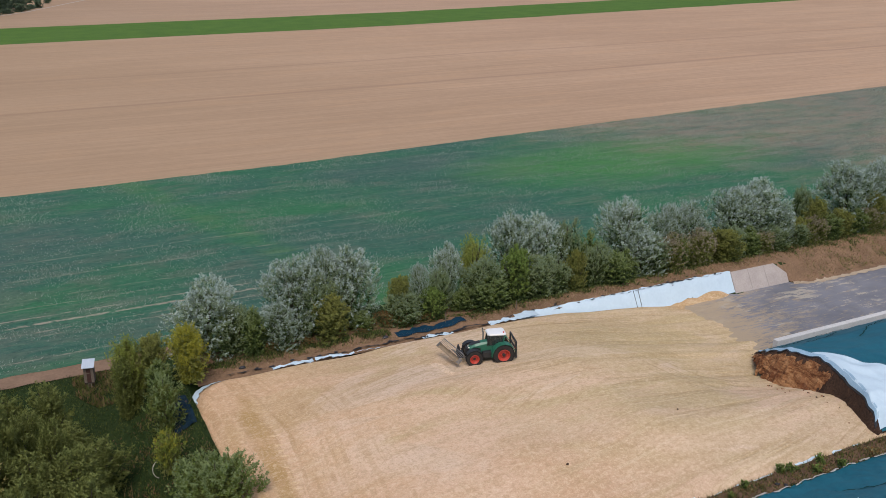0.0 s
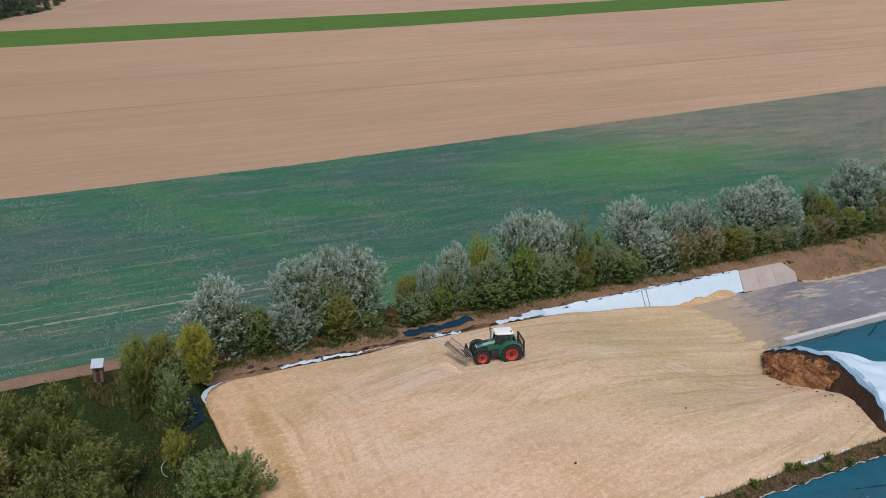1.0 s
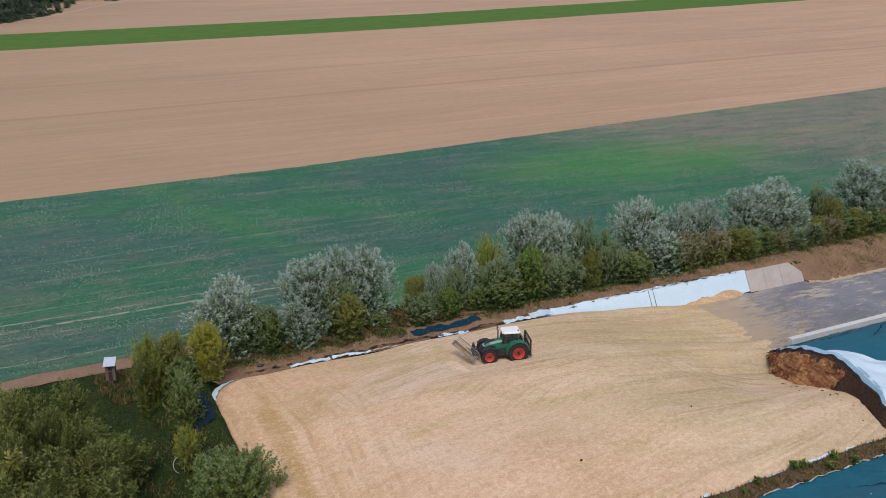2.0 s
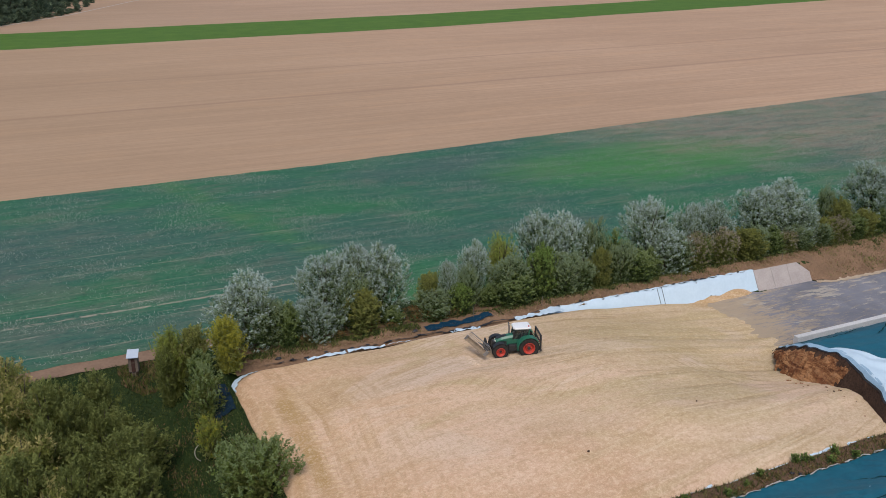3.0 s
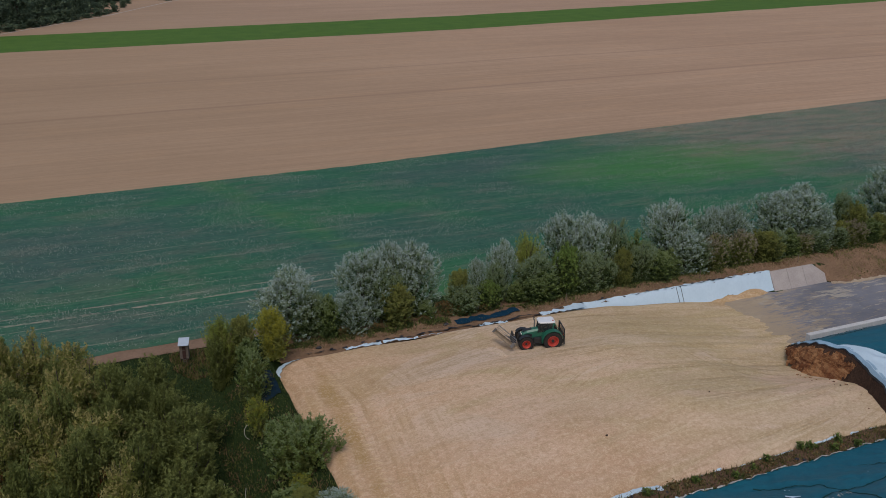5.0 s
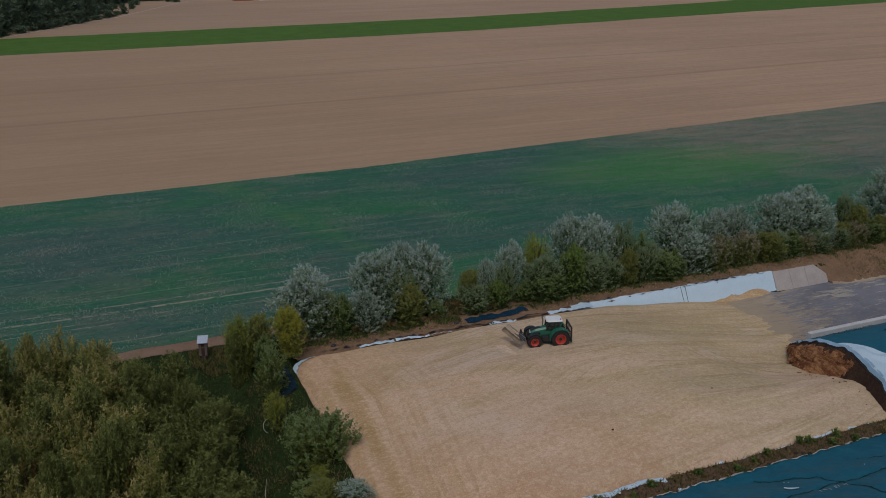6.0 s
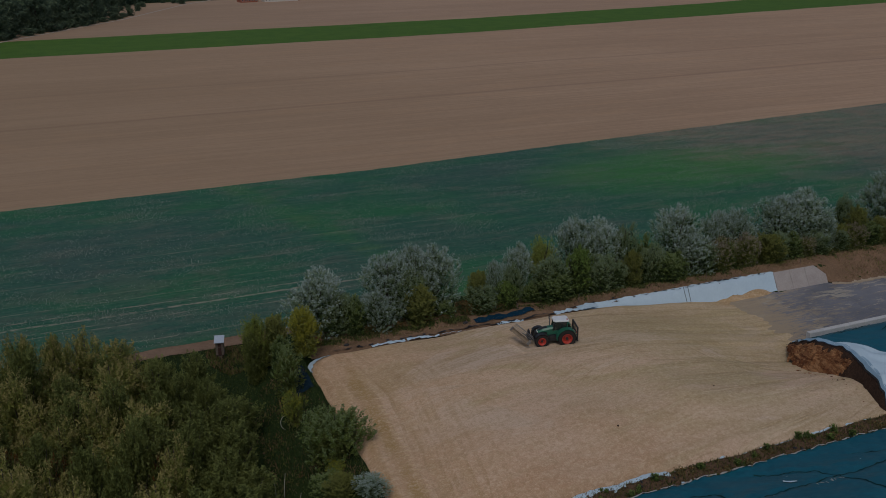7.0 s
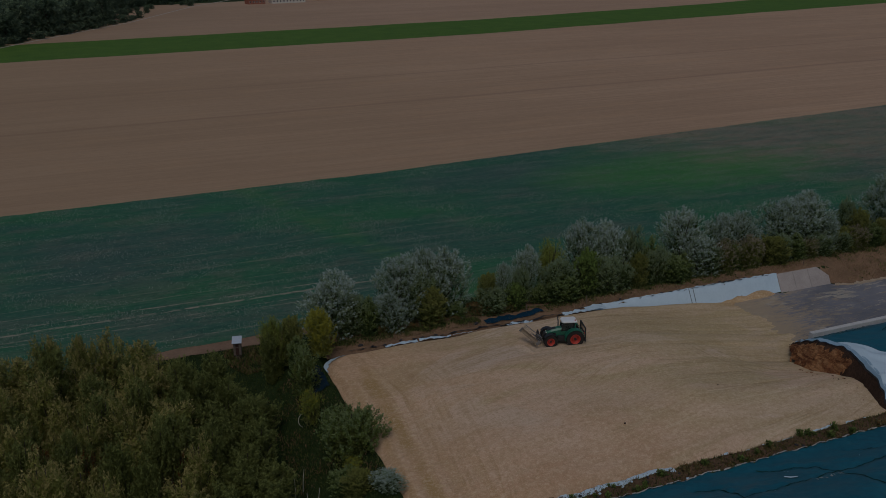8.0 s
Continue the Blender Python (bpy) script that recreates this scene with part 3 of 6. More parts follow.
def sheet(name, xs, ys, height, mat, keep=None, parent=None, smooth=True, skirt=0.0):
    """A surface z = height(x, y) over a grid of lines; keep(x, y) chooses its cells."""
    X, Y = np.meshgrid(xs, ys)
    Z = height(X, Y)
    verts = np.stack([X, Y, Z], -1).reshape(-1, 3)
    nx, ny = len(xs), len(ys)
    i, j = np.meshgrid(np.arange(nx - 1), np.arange(ny - 1))
    a = (j * nx + i).ravel()
    quads = np.stack([a, a + 1, a + nx + 1, a + nx], 1)
    if keep is not None:
        cx, cy = (X[:-1, :-1] + X[1:, 1:]).ravel() / 2, (Y[:-1, :-1] + Y[1:, 1:]).ravel() / 2
        quads = quads[np.asarray(keep(cx, cy), bool)]
    used = np.unique(quads)
    back = np.zeros(len(verts), int)
    back[used] = np.arange(len(used))
    return mesh_object(name, verts[used], back[quads].tolist(), mat, parent, smooth)


def ribbon(name, us, lo, hi, across, height, mat, parent=None):
    """A strip along x between the lines y = lo(x) and y = hi(x)."""
    us = np.asarray(us, float)
    t = np.linspace(0, 1, across)
    Y = np.array([lo(us) + (hi(us) - lo(us)) * k for k in t])
    X = np.repeat(us[None, :], across, 0)
    Z = height(X, Y)
    verts = np.stack([X, Y, Z], -1).reshape(-1, 3)
    n = len(us)
    faces = [(j * n + i, j * n + i + 1, (j + 1) * n + i + 1, (j + 1) * n + i) for j in range(across - 1) for i in range(n - 1)]
    return mesh_object(name, verts, faces, mat, parent, True)


# ---- the lie of the land ----
GROUND = 0.6
YARD = 1.0


def land(x, y):
    x, y = np.asarray(x, float), np.asarray(y, float)
    near = np.interp(y, [70.9, 72.1, 74.5, 79.5], [YARD, 3.2, 3.3, GROUND])
    wide = np.interp(y, [69.6, 74.0, 76.0, 79.5], [YARD, 3.0, 3.1, GROUND])
    back = near + (wide - near) * smooth01(81.0, 84.0, x)
    front = np.interp(y, [36.5, 37.8, 39.2, 40.5], [YARD, 3.0, 3.3, YARD])
    inside = np.where(y > 60, back, front)
    rim = np.interp(y, [10, 37, 45, 70, 74.5, 80], [2.0, 3.2, 3.6, 3.6, 3.2, GROUND])
    left = GROUND + (rim - GROUND) * smooth01(4.0, 11.0, x)
    z = np.where(x < 11.6, left, inside)
    near_field = (y < 84) & (x > -40) & (x < 140)
    return z + np.where(near_field, 0.12 * rough(x, y, 5.0), 0.0) * np.where((x > 62) & (y > 56) & (y < 70.5), 0, 1)


def lines(*spans):
    """Grid lines: (start, stop, step) spans joined."""
    out = np.concatenate([np.arange(a, b, s) for a, b, s in spans])
    return np.append(out, spans[-1][1])


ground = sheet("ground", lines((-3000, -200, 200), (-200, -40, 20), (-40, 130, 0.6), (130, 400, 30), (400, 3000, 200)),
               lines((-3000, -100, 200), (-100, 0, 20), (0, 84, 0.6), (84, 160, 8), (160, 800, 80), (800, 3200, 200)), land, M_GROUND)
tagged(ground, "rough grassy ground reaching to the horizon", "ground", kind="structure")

bank = ribbon("ground_bank", lines((12.0, 79.4, 0.5), (79.4, 81.7, 0.05), (81.7, 128, 0.5)), lambda x: 71.95 - 0.8 * smooth01(46.0, 44.0, x) - 0.75 * smooth01(79.5, 81.1, x) - 0.80 * smooth01(81.1, 81.25, x) - 1.05 * smooth01(81.25, 84.0, x), lambda x: 77.5 + 0 * x, 12,
              lambda x, y: np.maximum(land(x, y), 3.1 * (x < 45.5)) + 0.04 + 0.09 * smooth01(81.0, 81.3, x) * smooth01(85.0, 83.0, x) + 0.05 * rough(x, y, 1.3), M_EARTH)
tagged(bank, "reddish brown earth bank with dead weeds along the bunker", "bank", kind="structure")


# ---- fields ----
def field(name, lo, hi, mat, label, category, x0=-420, x1=900, lift=0.05, across=10):
    us = np.unique(np.concatenate([np.arange(x0, x1, 12.0), np.arange(-40, 240, 1.5)]))
    us = us[(us >= x0) & (us <= x1)]
    return tagged(ribbon(name, us, lo, hi, across, lambda x, y: GROUND + lift + 0 * x, mat), label, category, kind="structure")


def border(x):
    return np.interp(x, [-420, -25, 45, 111, 224, 900], [146, 152.3, 153.9, 159.6, 168.4, 218]) + 0.2 * rough(x, 0 * x, 7.0) + 0.1 * rough(x, 0 * x + 9, 60.0)


def strip_near(x):
    return np.interp(x, [-420, -37, 4, 169, 477, 900], [366, 375.8, 377, 383, 428, 500]) + 0.8 * rough(x, 0 * x, 60.0)


def strip_far(x):
    return np.interp(x, [-420, -30, 6, 199, 370, 422, 900], [428, 441, 443, 451, 478, 491, 580]) + 0.8 * rough(x, 0 * x + 5, 60.0)


def track_far(x):
    return 85.6 + 0.02 * x + 0.25 * rough(x, 0 * x, 7.0)


field("crop_field", track_far, border, M_CROP, "green young crop field with pale stalks and thin soil patches", "field", across=24)
field("stubble_field", lambda x: border(x) + 0.02, strip_near, M_STUBBLE, "tan harvested stubble field with faint tramlines", "field", across=24)
field("grass_strip", lambda x: strip_near(x) + 0.02, strip_far, M_STRIP, "bright green grass strip between two stubble fields", "field")
field("far_field", lambda x: strip_far(x) + 0.02, lambda x: 660 + 0.1 * x, M_STUBBLE_FAR, "pale tan stubble field in the distance", "field")
field("dirt_track", lambda x: 83.2 + 0.2 * rough(x, 0 * x, 4.0), lambda x: track_far(x) - 0.02, M_TRACK, "bare brown dirt track along the crop field", "track", -80, 16, 0.04, 5)


# ---- the bunker: yard, walls, fresh silage ----
yard = sheet("pavement", lines((55.0, 128, 1.0)), lines((55.5, 71.0, 0.75)), lambda x, y: YARD + 0.03 + 0.015 * rough(x, y, 6.0), M_YARD)
tagged(yard, "grey concrete bunker floor smeared with spilled silage", "yard", kind="structure")


def corner_gap(x, y):
    """How far a point lies inside the heap's outline, with a round corner on the bank side."""
    d = np.minimum(np.minimum(x - 11.0, y - 39.5), 71.25 - y)
    r = 4.0
    c = r - np.hypot(x - (11.0 + r), y - (71.25 - r))
    return np.where((x < 11.0 + r) & (y > 71.25 - r), c, d)


def heap_height(x, y):
    x, y = np.asarray(x, float), np.asarray(y, float)
    base = np.interp(y, [39.4, 71.2], [3.4, 3.6]) + 0.25 * smooth01(16, 11, x)
    crown = 1.9 * smooth01(10.0, 24.0, x) * smooth01(38.0, 47.0, y) * smooth01(72.5, 56.0, y)
    z = base + crown
    end_x = np.interp(y, [40, 46, 55, 58, 71], [60.5, 60.0, 61.6, 65.0, 66.4]) + 0.6 * rough(y, 0 * y, 5.0) + 0.35 * rough(y, 0 * y + 3, 1.5)
    end_z = np.interp(y, [39.5, 41, 44, 46, 48, 51, 54, 57.5, 71], [3.3, 3.4, 3.4, 3.2, 2.6, 1.7, 1.2, 0.92, 0.92])
    r = np.clip((x - 41.0) / (end_x - 41.0), 0, 1.3)
    r = np.where(r < 1, 0.5 * r + 0.5 * r * r * (3 - 2 * r), r)
    z = z + (end_z - z) * r
    pile = 0.3 + 0.75 * np.exp(-((x - 70.6) / 2.5) ** 2 - ((y - 71.2) / 1.0) ** 2) + (0.85 + 0.12 * rough(x, 0 * x, 2.6)) * np.exp(-((x - 67.5) / 4.2) ** 2 - ((y - 71.2) / 1.25) ** 2) + 0.7 * np.exp(-((x - 62.5) / 4.5) ** 2 - ((y - 71.3) / 1.3) ** 2)
    z = np.maximum(z, pile)
    z = z + 0.025 * rough(x * 0.7, y, 5.0) + 0.10 * rough(x, y, 13.0)
    d = corner_gap(x, y)
    return z - 0.55 * smooth01(1.2, 0.0, d) * smooth01(50, 40, x) - 5.0 * np.maximum(0, -d)


heap = sheet("silage_mound", lines((10.4, 74.0, 0.22)), lines((39.0, 71.6, 0.2)), heap_height, M_SILAGE,
             keep=lambda x, y: (heap_height(x, y) > YARD - 0.06) & (heap_height(x, y) < 9) & ((x < 61.5) | (y > 54)))
tagged(heap, "broad tan heap of chopped maize silage with wheel tracks", "silage heap")


def wall_panel(x0, x1, top_right):
    """One leaning precast slab of the bunker's side."""
    bm = bmesh.new()
    lean = Vector((0, -0.86, 0.5)).normalized() * 0.16
    pts = [Vector((x0, 70.75, YARD - 0.1)), Vector((x1, 70.75, YARD - 0.1))]
    pts += [Vector((x1, 72.1, 3.15)), Vector((x0, 72.1, 3.15))] if not top_right else \
        [Vector((x1, 71.35, 1.95)), Vector((x1 - 1.6, 72.1, 3.15)), Vector((x0, 72.1, 3.15))]
    front = [bm.verts.new(p + lean) for p in pts]
    rear = [bm.verts.new(p - lean * 0.5) for p in pts]
    bm.faces.new(front)
    bm.faces.new(list(reversed(rear)))
    for k in range(len(pts)):
        bm.faces.new((front[k], rear[k], rear[(k + 1) % len(pts)], front[(k + 1) % len(pts)]))
    bmesh.ops.recalc_face_normals(bm, faces=bm.faces)
    bmesh.ops.bevel(bm, geom=list(bm.edges), offset=0.02, segments=1, affect="EDGES")
    return bm


side_wall = tagged(new("wall_bank_side"), "leaning precast concrete slabs of the bunker wall", "wall", kind="structure")
for k, (a, b, cut) in enumerate([(72.95, 75.5, False), (75.52, 78.0, False), (78.02, 81.2, True)]):
    part("panel", wall_panel(a, b, cut), M_CONCRETE, side_wall)


wall = tagged(new("wall_middle"), "low pale concrete dividing wall beside the yard", "wall", kind="structure")
for k in range(12):
    part("block", box((4.98, 0.60, 1.25), pose(65.4 + 2.5 + k * 5.0, 57.56, YARD + 0.6), 0.03), M_WALL_CONCRETE, wall)


# ---- sheets and films along the heap ----
def film(name, us, lo, hi, mat, label, lift=0.07, fold=0.05, category="plastic film", across=6, over=land, group=""):
    ob = ribbon(name, us, lo, hi, across, lambda x, y: over(x, y) + lift + fold * rough(x, y * 2, 1.1) + 0.5 * fold * rough(x * 2, y, 0.9), mat)
    return tagged(ob, label, category, group)


def wall_line(x, y):
    return np.maximum(np.interp(y, [70.9, 72.1, 74.5], [YARD, 3.2, 3.3]), 0)


film("wall_film", np.arange(44.5, 73.05, 0.25), lambda x: 70.8 + 0 * x, lambda x: 72.25 - 0.14 * smooth01(60.0, 72.0, x) + 0.12 * rough(x, 0 * x, 2.0), M_WHITE_FILM,
     "white plastic film hanging over the leaning bunker wall", 0.14, 0.025, over=wall_line)


def over_edge(x, y):
    """The crest where the heap meets the bank."""
    return np.maximum(heap_height(x, np.minimum(y, 71.2)), land(x, np.maximum(y, 72.15)))


EDGE_FILMS = [(18.6, 22.4, 0.55), (22.6, 26.5, 0.4), (33.4, 36.8, 0.45), (40.8, 44.8, 0.8), (26.6, 29.5, 0.12)]
for x0, x1, width in EDGE_FILMS:
    film("film_strip", np.arange(x0, x1, 0.18), lambda x: 71.05 - 0.1 * rough(x, 0 * x, 1.7), lambda x: 71.15 + width * (0.75 + 0.4 * rough(x, 0 * x + 4, 1.9)), M_WHITE_FILM,
         "crumpled white plastic film along the heap's edge", 0.10, 0.08, over=over_edge, group="film along the heap")
film("wall_film_end", np.arange(44.0, 46.5, 0.2), lambda x: 70.9 + 0 * x, lambda x: 72.2 + 0.1 * rough(x, 0 * x, 1.5), M_WHITE_FILM,
     "loose end of white film on the bunker crest", 0.12, 0.05, over=over_edge)
film("black_film_strip", np.arange(32.6, 41.2, 0.2), lambda x: 71.32 + 0.08 * rough(x, 0 * x, 1.3), lambda x: 71.60 + 0.10 * rough(x, 0 * x + 2, 1.6),
     M_BLACK_FILM, "black plastic film edge lying on the bank", 0.09, 0.05, over=over_edge, group="black film on the bank")
for x0, x1 in [(14.5, 19.0), (22.0, 33.0), (43.0, 57.0), (57.0, 72.5)]:
    film("black_film_strip", np.arange(x0, x1, 0.2), lambda x: 71.75 + 0.35 * smooth01(40, 46, x) + 0.12 * rough(x, 0 * x, 1.3), lambda x: 71.86 + 0.35 * smooth01(40, 46, x) + 0.10 * rough(x, 0 * x + 2, 1.6),
         M_BLACK_FILM, "black plastic film edge lying on the bank", 0.10, 0.05, over=over_edge, group="black film on the bank")
film("net_sheet", np.arange(31.3, 39.0, 0.25), lambda x: 72.40 + 0.25 * rough(x, 0 * x, 2.2) + 0.02 * (x - 31.3), lambda x: 73.40 + 0.05 * (x - 31.3) + 0.28 * rough(x, 0 * x + 3, 1.7), M_NAVY,
     "dark blue cover net dropped on the bank", 0.14, 0.05)


def band(name, points, width, height, mat, label, category="plastic film", lift=0.06, fold=0.05, wobble=0.1, group="", kind=""):
    """A strip of the given width that follows a line of points over a surface."""
    pts = []
    for (ax, ay), (bx, by) in zip(points, points[1:]):
        n = max(2, int(math.hypot(bx - ax, by - ay) / 0.25))
        pts += [(ax + (bx - ax) * k / n, ay + (by - ay) * k / n) for k in range(n)]
    pts.append(points[-1])
    p = np.array(pts)
    d = np.gradient(p, axis=0)
    d /= np.linalg.norm(d, axis=1)[:, None] + 1e-9
    side = np.stack([-d[:, 1], d[:, 0]], 1)
    s = np.cumsum(np.append(0, np.linalg.norm(np.diff(p, axis=0), axis=1)))
    mid = p + side * (wobble * rough(s, 0 * s + points[0][0], 2.3))[:, None]
    w = width * (1 + 0.35 * rough(s, 0 * s + points[0][1], 1.5))
    rows = [mid + side * (w * k)[:, None] for k in (-0.5, -0.17, 0.17, 0.5)]
    verts, n = [], len(p)
    for k, r in enumerate(rows):
        z = height(r[:, 0], r[:, 1]) + lift + fold * rough(r[:, 0] * 2, r[:, 1] * 2, 1.2) + (0.03 if k in (1, 2) else 0)
        verts += [(a, b, c) for a, b, c in zip(r[:, 0], r[:, 1], z)]
    faces = [(j * n + i, j * n + i + 1, (j + 1) * n + i + 1, (j + 1) * n + i) for j in range(3) for i in range(n - 1)]
    return tagged(mesh_object(name, verts, faces, mat, None, True), label, category, group, kind)


def rim_level(x, y):
    """The heap's height half a metre inside its edge, sloping gently outwards."""
    d = corner_gap(x, y)
    s = np.maximum(0.5 - d, 0)
    n = np.hypot(30 - x, 56 - y)
    return heap_height(x + (30 - x) / n * s, y + (56 - y) / n * s) - 0.35 * s


arc = [(15 + 4.15 * math.cos(a), 67.25 + 4.15 * math.sin(a)) for a in np.linspace(math.pi * 0.98, math.pi * 0.56, 12)]
band("corner_film", arc, 0.6, rim_level, M_WHITE_FILM, "white film round the heap's corner", lift=0.05, wobble=0.02, fold=0.04)
band("edge_film", [(10.75, 66.5), (10.75, 61.0), (10.8, 54.0), (10.8, 47.0)], 0.16, rim_level, M_CONCRETE, "narrow dusty film edge beside the heap", lift=0.0, fold=0.03)
film("outer_sheet", np.arange(8.8, 10.8, 0.25), lambda x: 64.2 + 0.5 * rough(x, 0 * x, 3.0), lambda x: 69.3 + 0.4 * rough(x, 0 * x, 2.0), M_DARK_NET,
     "dark blue cover sheet on the outer bank", 0.10, 0.14, across=20)


# ---- the opened older clamp ----
def clamp_top(y):
    return np.interp(y, [39.6, 40.6, 42, 45, 48, 52, 55.5, 57.4], [3.4, 4.8, 5.3, 5.5, 5.6, 4.7, 2.7, 1.5])


def clamp_edge(y):
    return np.interp(y, [39.6, 43.2, 45.7, 48, 51, 54, 57.4], [57.5, 59.2, 60.0, 60.5, 60.4, 60.8, 62.8])


def clamp_height(x, y):
    e = clamp_edge(y)
    w = np.interp(y, [45, 49], [1.5, 2.4])
    k = smooth01(0, 1, (x - (e - w)) / (w + 0.5))
    return 0.9 + (clamp_top(y) - 0.9) * k + 0.05 * rough(x, y, 2.5)


def edge_sheet(name, offsets, y0, y1, lift, fold, mat, wave=0.0):
    """A sheet on the clamp between two distances from its cut edge; y1 may fall with the distance."""
    rows = []
    t = np.linspace(0, 1, 70)
    for k, o in enumerate(offsets):
        top = y1(o) if callable(y1) else y1
        y = y0 + (top - y0) * t
        x = clamp_edge(y) + o + wave * rough(y, 0 * y + o, 1.6)
        rows.append(np.stack([x, y, clamp_height(x, y) + lift + fold * rough(x * 0.6 + y, y - 0.4 * x, 3.7) * (0.6 + 0.5 * rough(x, y, 5.0)) + 0.5 * fold * rough(x, 0.4 * y, 1.3)], 1))
    n = len(t)
    faces = [(j * n + i, (j + 1) * n + i, (j + 1) * n + i + 1, j * n + i + 1) for j in range(len(rows) - 1) for i in range(n - 1)]
    return mesh_object(name, np.concatenate(rows), faces, mat, clamp, True)


clamp = tagged(new("silage_clamp"), "older silage clamp cut open, under teal and white sheets", "silage clamp")
sheet("cut_face", lines((55.0, 66, 0.15)), lines((39.6, 57.4, 0.15)), lambda x, y: clamp_height(x, y) + (0.13 * rough(x, y, 1.1) + 0.09 * rough(x, y, 0.5)) * (x < clamp_edge(y)) - 0.1 * (x > clamp_edge(y) + 0.5), M_SPOILED, parent=clamp,
      keep=lambda x, y: x > clamp_edge(y) - np.interp(y, [39, 44, 46.5, 48.5, 57.4], [1.5, 1.7, 1.9, 0.6, 0.35]) + 0.30 * rough(x, y, 1.2) + 0.15 * rough(x, y, 0.5))
edge_sheet("cover_sheet", np.concatenate([np.arange(0.45, 6, 0.3), np.arange(6, 40, 1.5)]), 39.6, 57.4, 0.06, 0.05, M_TEAL, 0.1)
edge_sheet("white_sheet", np.arange(0.3, 7.2, 0.22), 39.7, lambda o: 49.4 - 1.25 * (o - 0.3) + 0.35 * math.sin(o * 1.9), 0.16, 0.09, M_WHITE_FILM, 0.06)
edge_sheet("film_edge", np.arange(0.1, 0.50, 0.13), 40.2, 57.2, 0.14, 0.05, M_BLUE_FILM, 0.07)
edge_sheet("black_edge", np.arange(0.02, 0.2, 0.06), 40.0, 57.2, 0.11, 0.06, M_BLACK_FILM, 0.07)
# dark strips laid on the sheet as the shade of its folds
for pts in ([(61.5, 53.6), (64.0, 54.2), (68.5, 55.6), (73.0, 56.2)], [(63.2, 52.0), (67.0, 52.8), (70.0, 54.4)], [(68.0, 50.2), (72.0, 52.6), (76.0, 54.0)]):
    crease = band("crease", pts, 0.11, clamp_height, M_SEAM, "dark strip drawn as shade of a fold in the sheet", "", 0.12, 0.03, 0.10)
    crease.parent = clamp


def spill_foot(y):
    return np.interp(y, [46.2, 47.2, 48.5, 50.5, 53, 55.2, 56.6, 57.3], [60.2, 59.2, 58.0, 57.6, 58.8, 60.3, 61.6, 62.5]) + 0.25 * rough(y, 0 * y, 1.3) + 0.15 * rough(y, 0 * y + 4, 0.5)


def spill_height(x, y):
    swell = 0.45 * smooth01(0, 1, 1.6 - np.hypot((x - 59.2) / 2.0, (y - 51.8) / 4.4) * 1.2)
    lumps = 0.26 * np.abs(rough(x + 0.5 * y, y - 0.3 * x, 1.9)) + 0.13 * rough(x, y, 0.9) + 0.08 * rough(x, y + 5, 0.5) + 0.05 * rough(x, y + 2, 0.27)
    return clamp_height(x, y) + (swell + lumps) * smooth01(0.0, 0.9, clamp_edge(y) - x) - 0.02


spill = sheet("silage_spill", lines((55.6, 63.0, 0.10)), lines((46.0, 57.3, 0.10)), spill_height, M_OLD_SILAGE, smooth=False,
              keep=lambda x, y: (x < clamp_edge(y) - 0.1) & (x > spill_foot(y)))
tagged(spill, "lumpy orange-brown fermented silage broken from the clamp", "silage")


# ---- front rim and the covered clamp before it ----
rim = ribbon("ground_rim", np.arange(10, 128, 0.4), lambda x: 37.6 + 0 * x, lambda x: 39.55 + 0 * x, 7, lambda x, y: land(x, y) + 0.06 + 0.07 * rough(x, y, 1.1), M_RIM_EARTH)
tagged(rim, "narrow earth ridge with weeds between two clamps", "bank", kind="structure")


FOLDS = [((33.0, 35.7), (34.4, 34.7), (34.6, 33.3), (34.2, 31.0)), ((39.6, 36.3), (41.3, 35.1), (43.4, 33.9), (43.5, 31.8), (43.5, 29.6), (43.2, 27.0)),
         ((33.6, 31.6), (36.1, 31.7), (39.4, 31.5), (43.8, 31.7), (46.6, 31.6), (48.9, 31.9), (56.0, 32.4)), ((48.3, 35.6), (50.1, 34.6), (52.0, 34.2), (58.0, 34.0))]


def fold_gap(x, y):
    """Distance to the nearest fold of the sheet."""
    best = np.full(np.shape(x), 99.0)
    for line in FOLDS:
        for (ax, ay), (bx, by) in zip(line, line[1:]):
            t = np.clip(((x - ax) * (bx - ax) + (y - ay) * (by - ay)) / ((bx - ax) ** 2 + (by - ay) ** 2), 0, 1)
            best = np.minimum(best, np.hypot(x - ax - t * (bx - ax), y - ay - t * (by - ay)))
    return best


def mound(x, y):
    x, y = np.asarray(x, float), np.asarray(y, float)
    rise = 4.6 * smooth01(39.5, 24.0, y) * smooth01(12, 22, x)
    crumple = 0.11 * np.abs(rough(x + 0.6 * y, y, 2.6)) + 0.05 * rough(x - y, 0.5 * y, 1.3)
    return 2.85 + rise + 0.10 * rough(x, y, 6.0) + crumple - 0.22 * np.exp(-(fold_gap(x, y) / 0.45) ** 2)


covered = tagged(new("covered_clamp"), "long silage clamp under a taut teal sheet", "silage clamp")
sheet("cover_sheet", lines((14, 30, 0.8), (30, 60, 0.25), (60, 110, 0.8)), lines((0, 26, 0.8), (26, 37.8, 0.25)), mound, M_TEAL, parent=covered)
for pts in FOLDS:
    seam = band("seam", pts, 0.10, mound, M_SEAM, "dark green overlapped seam", "", 0.04, 0.03, 0.12)
    seam.parent = covered
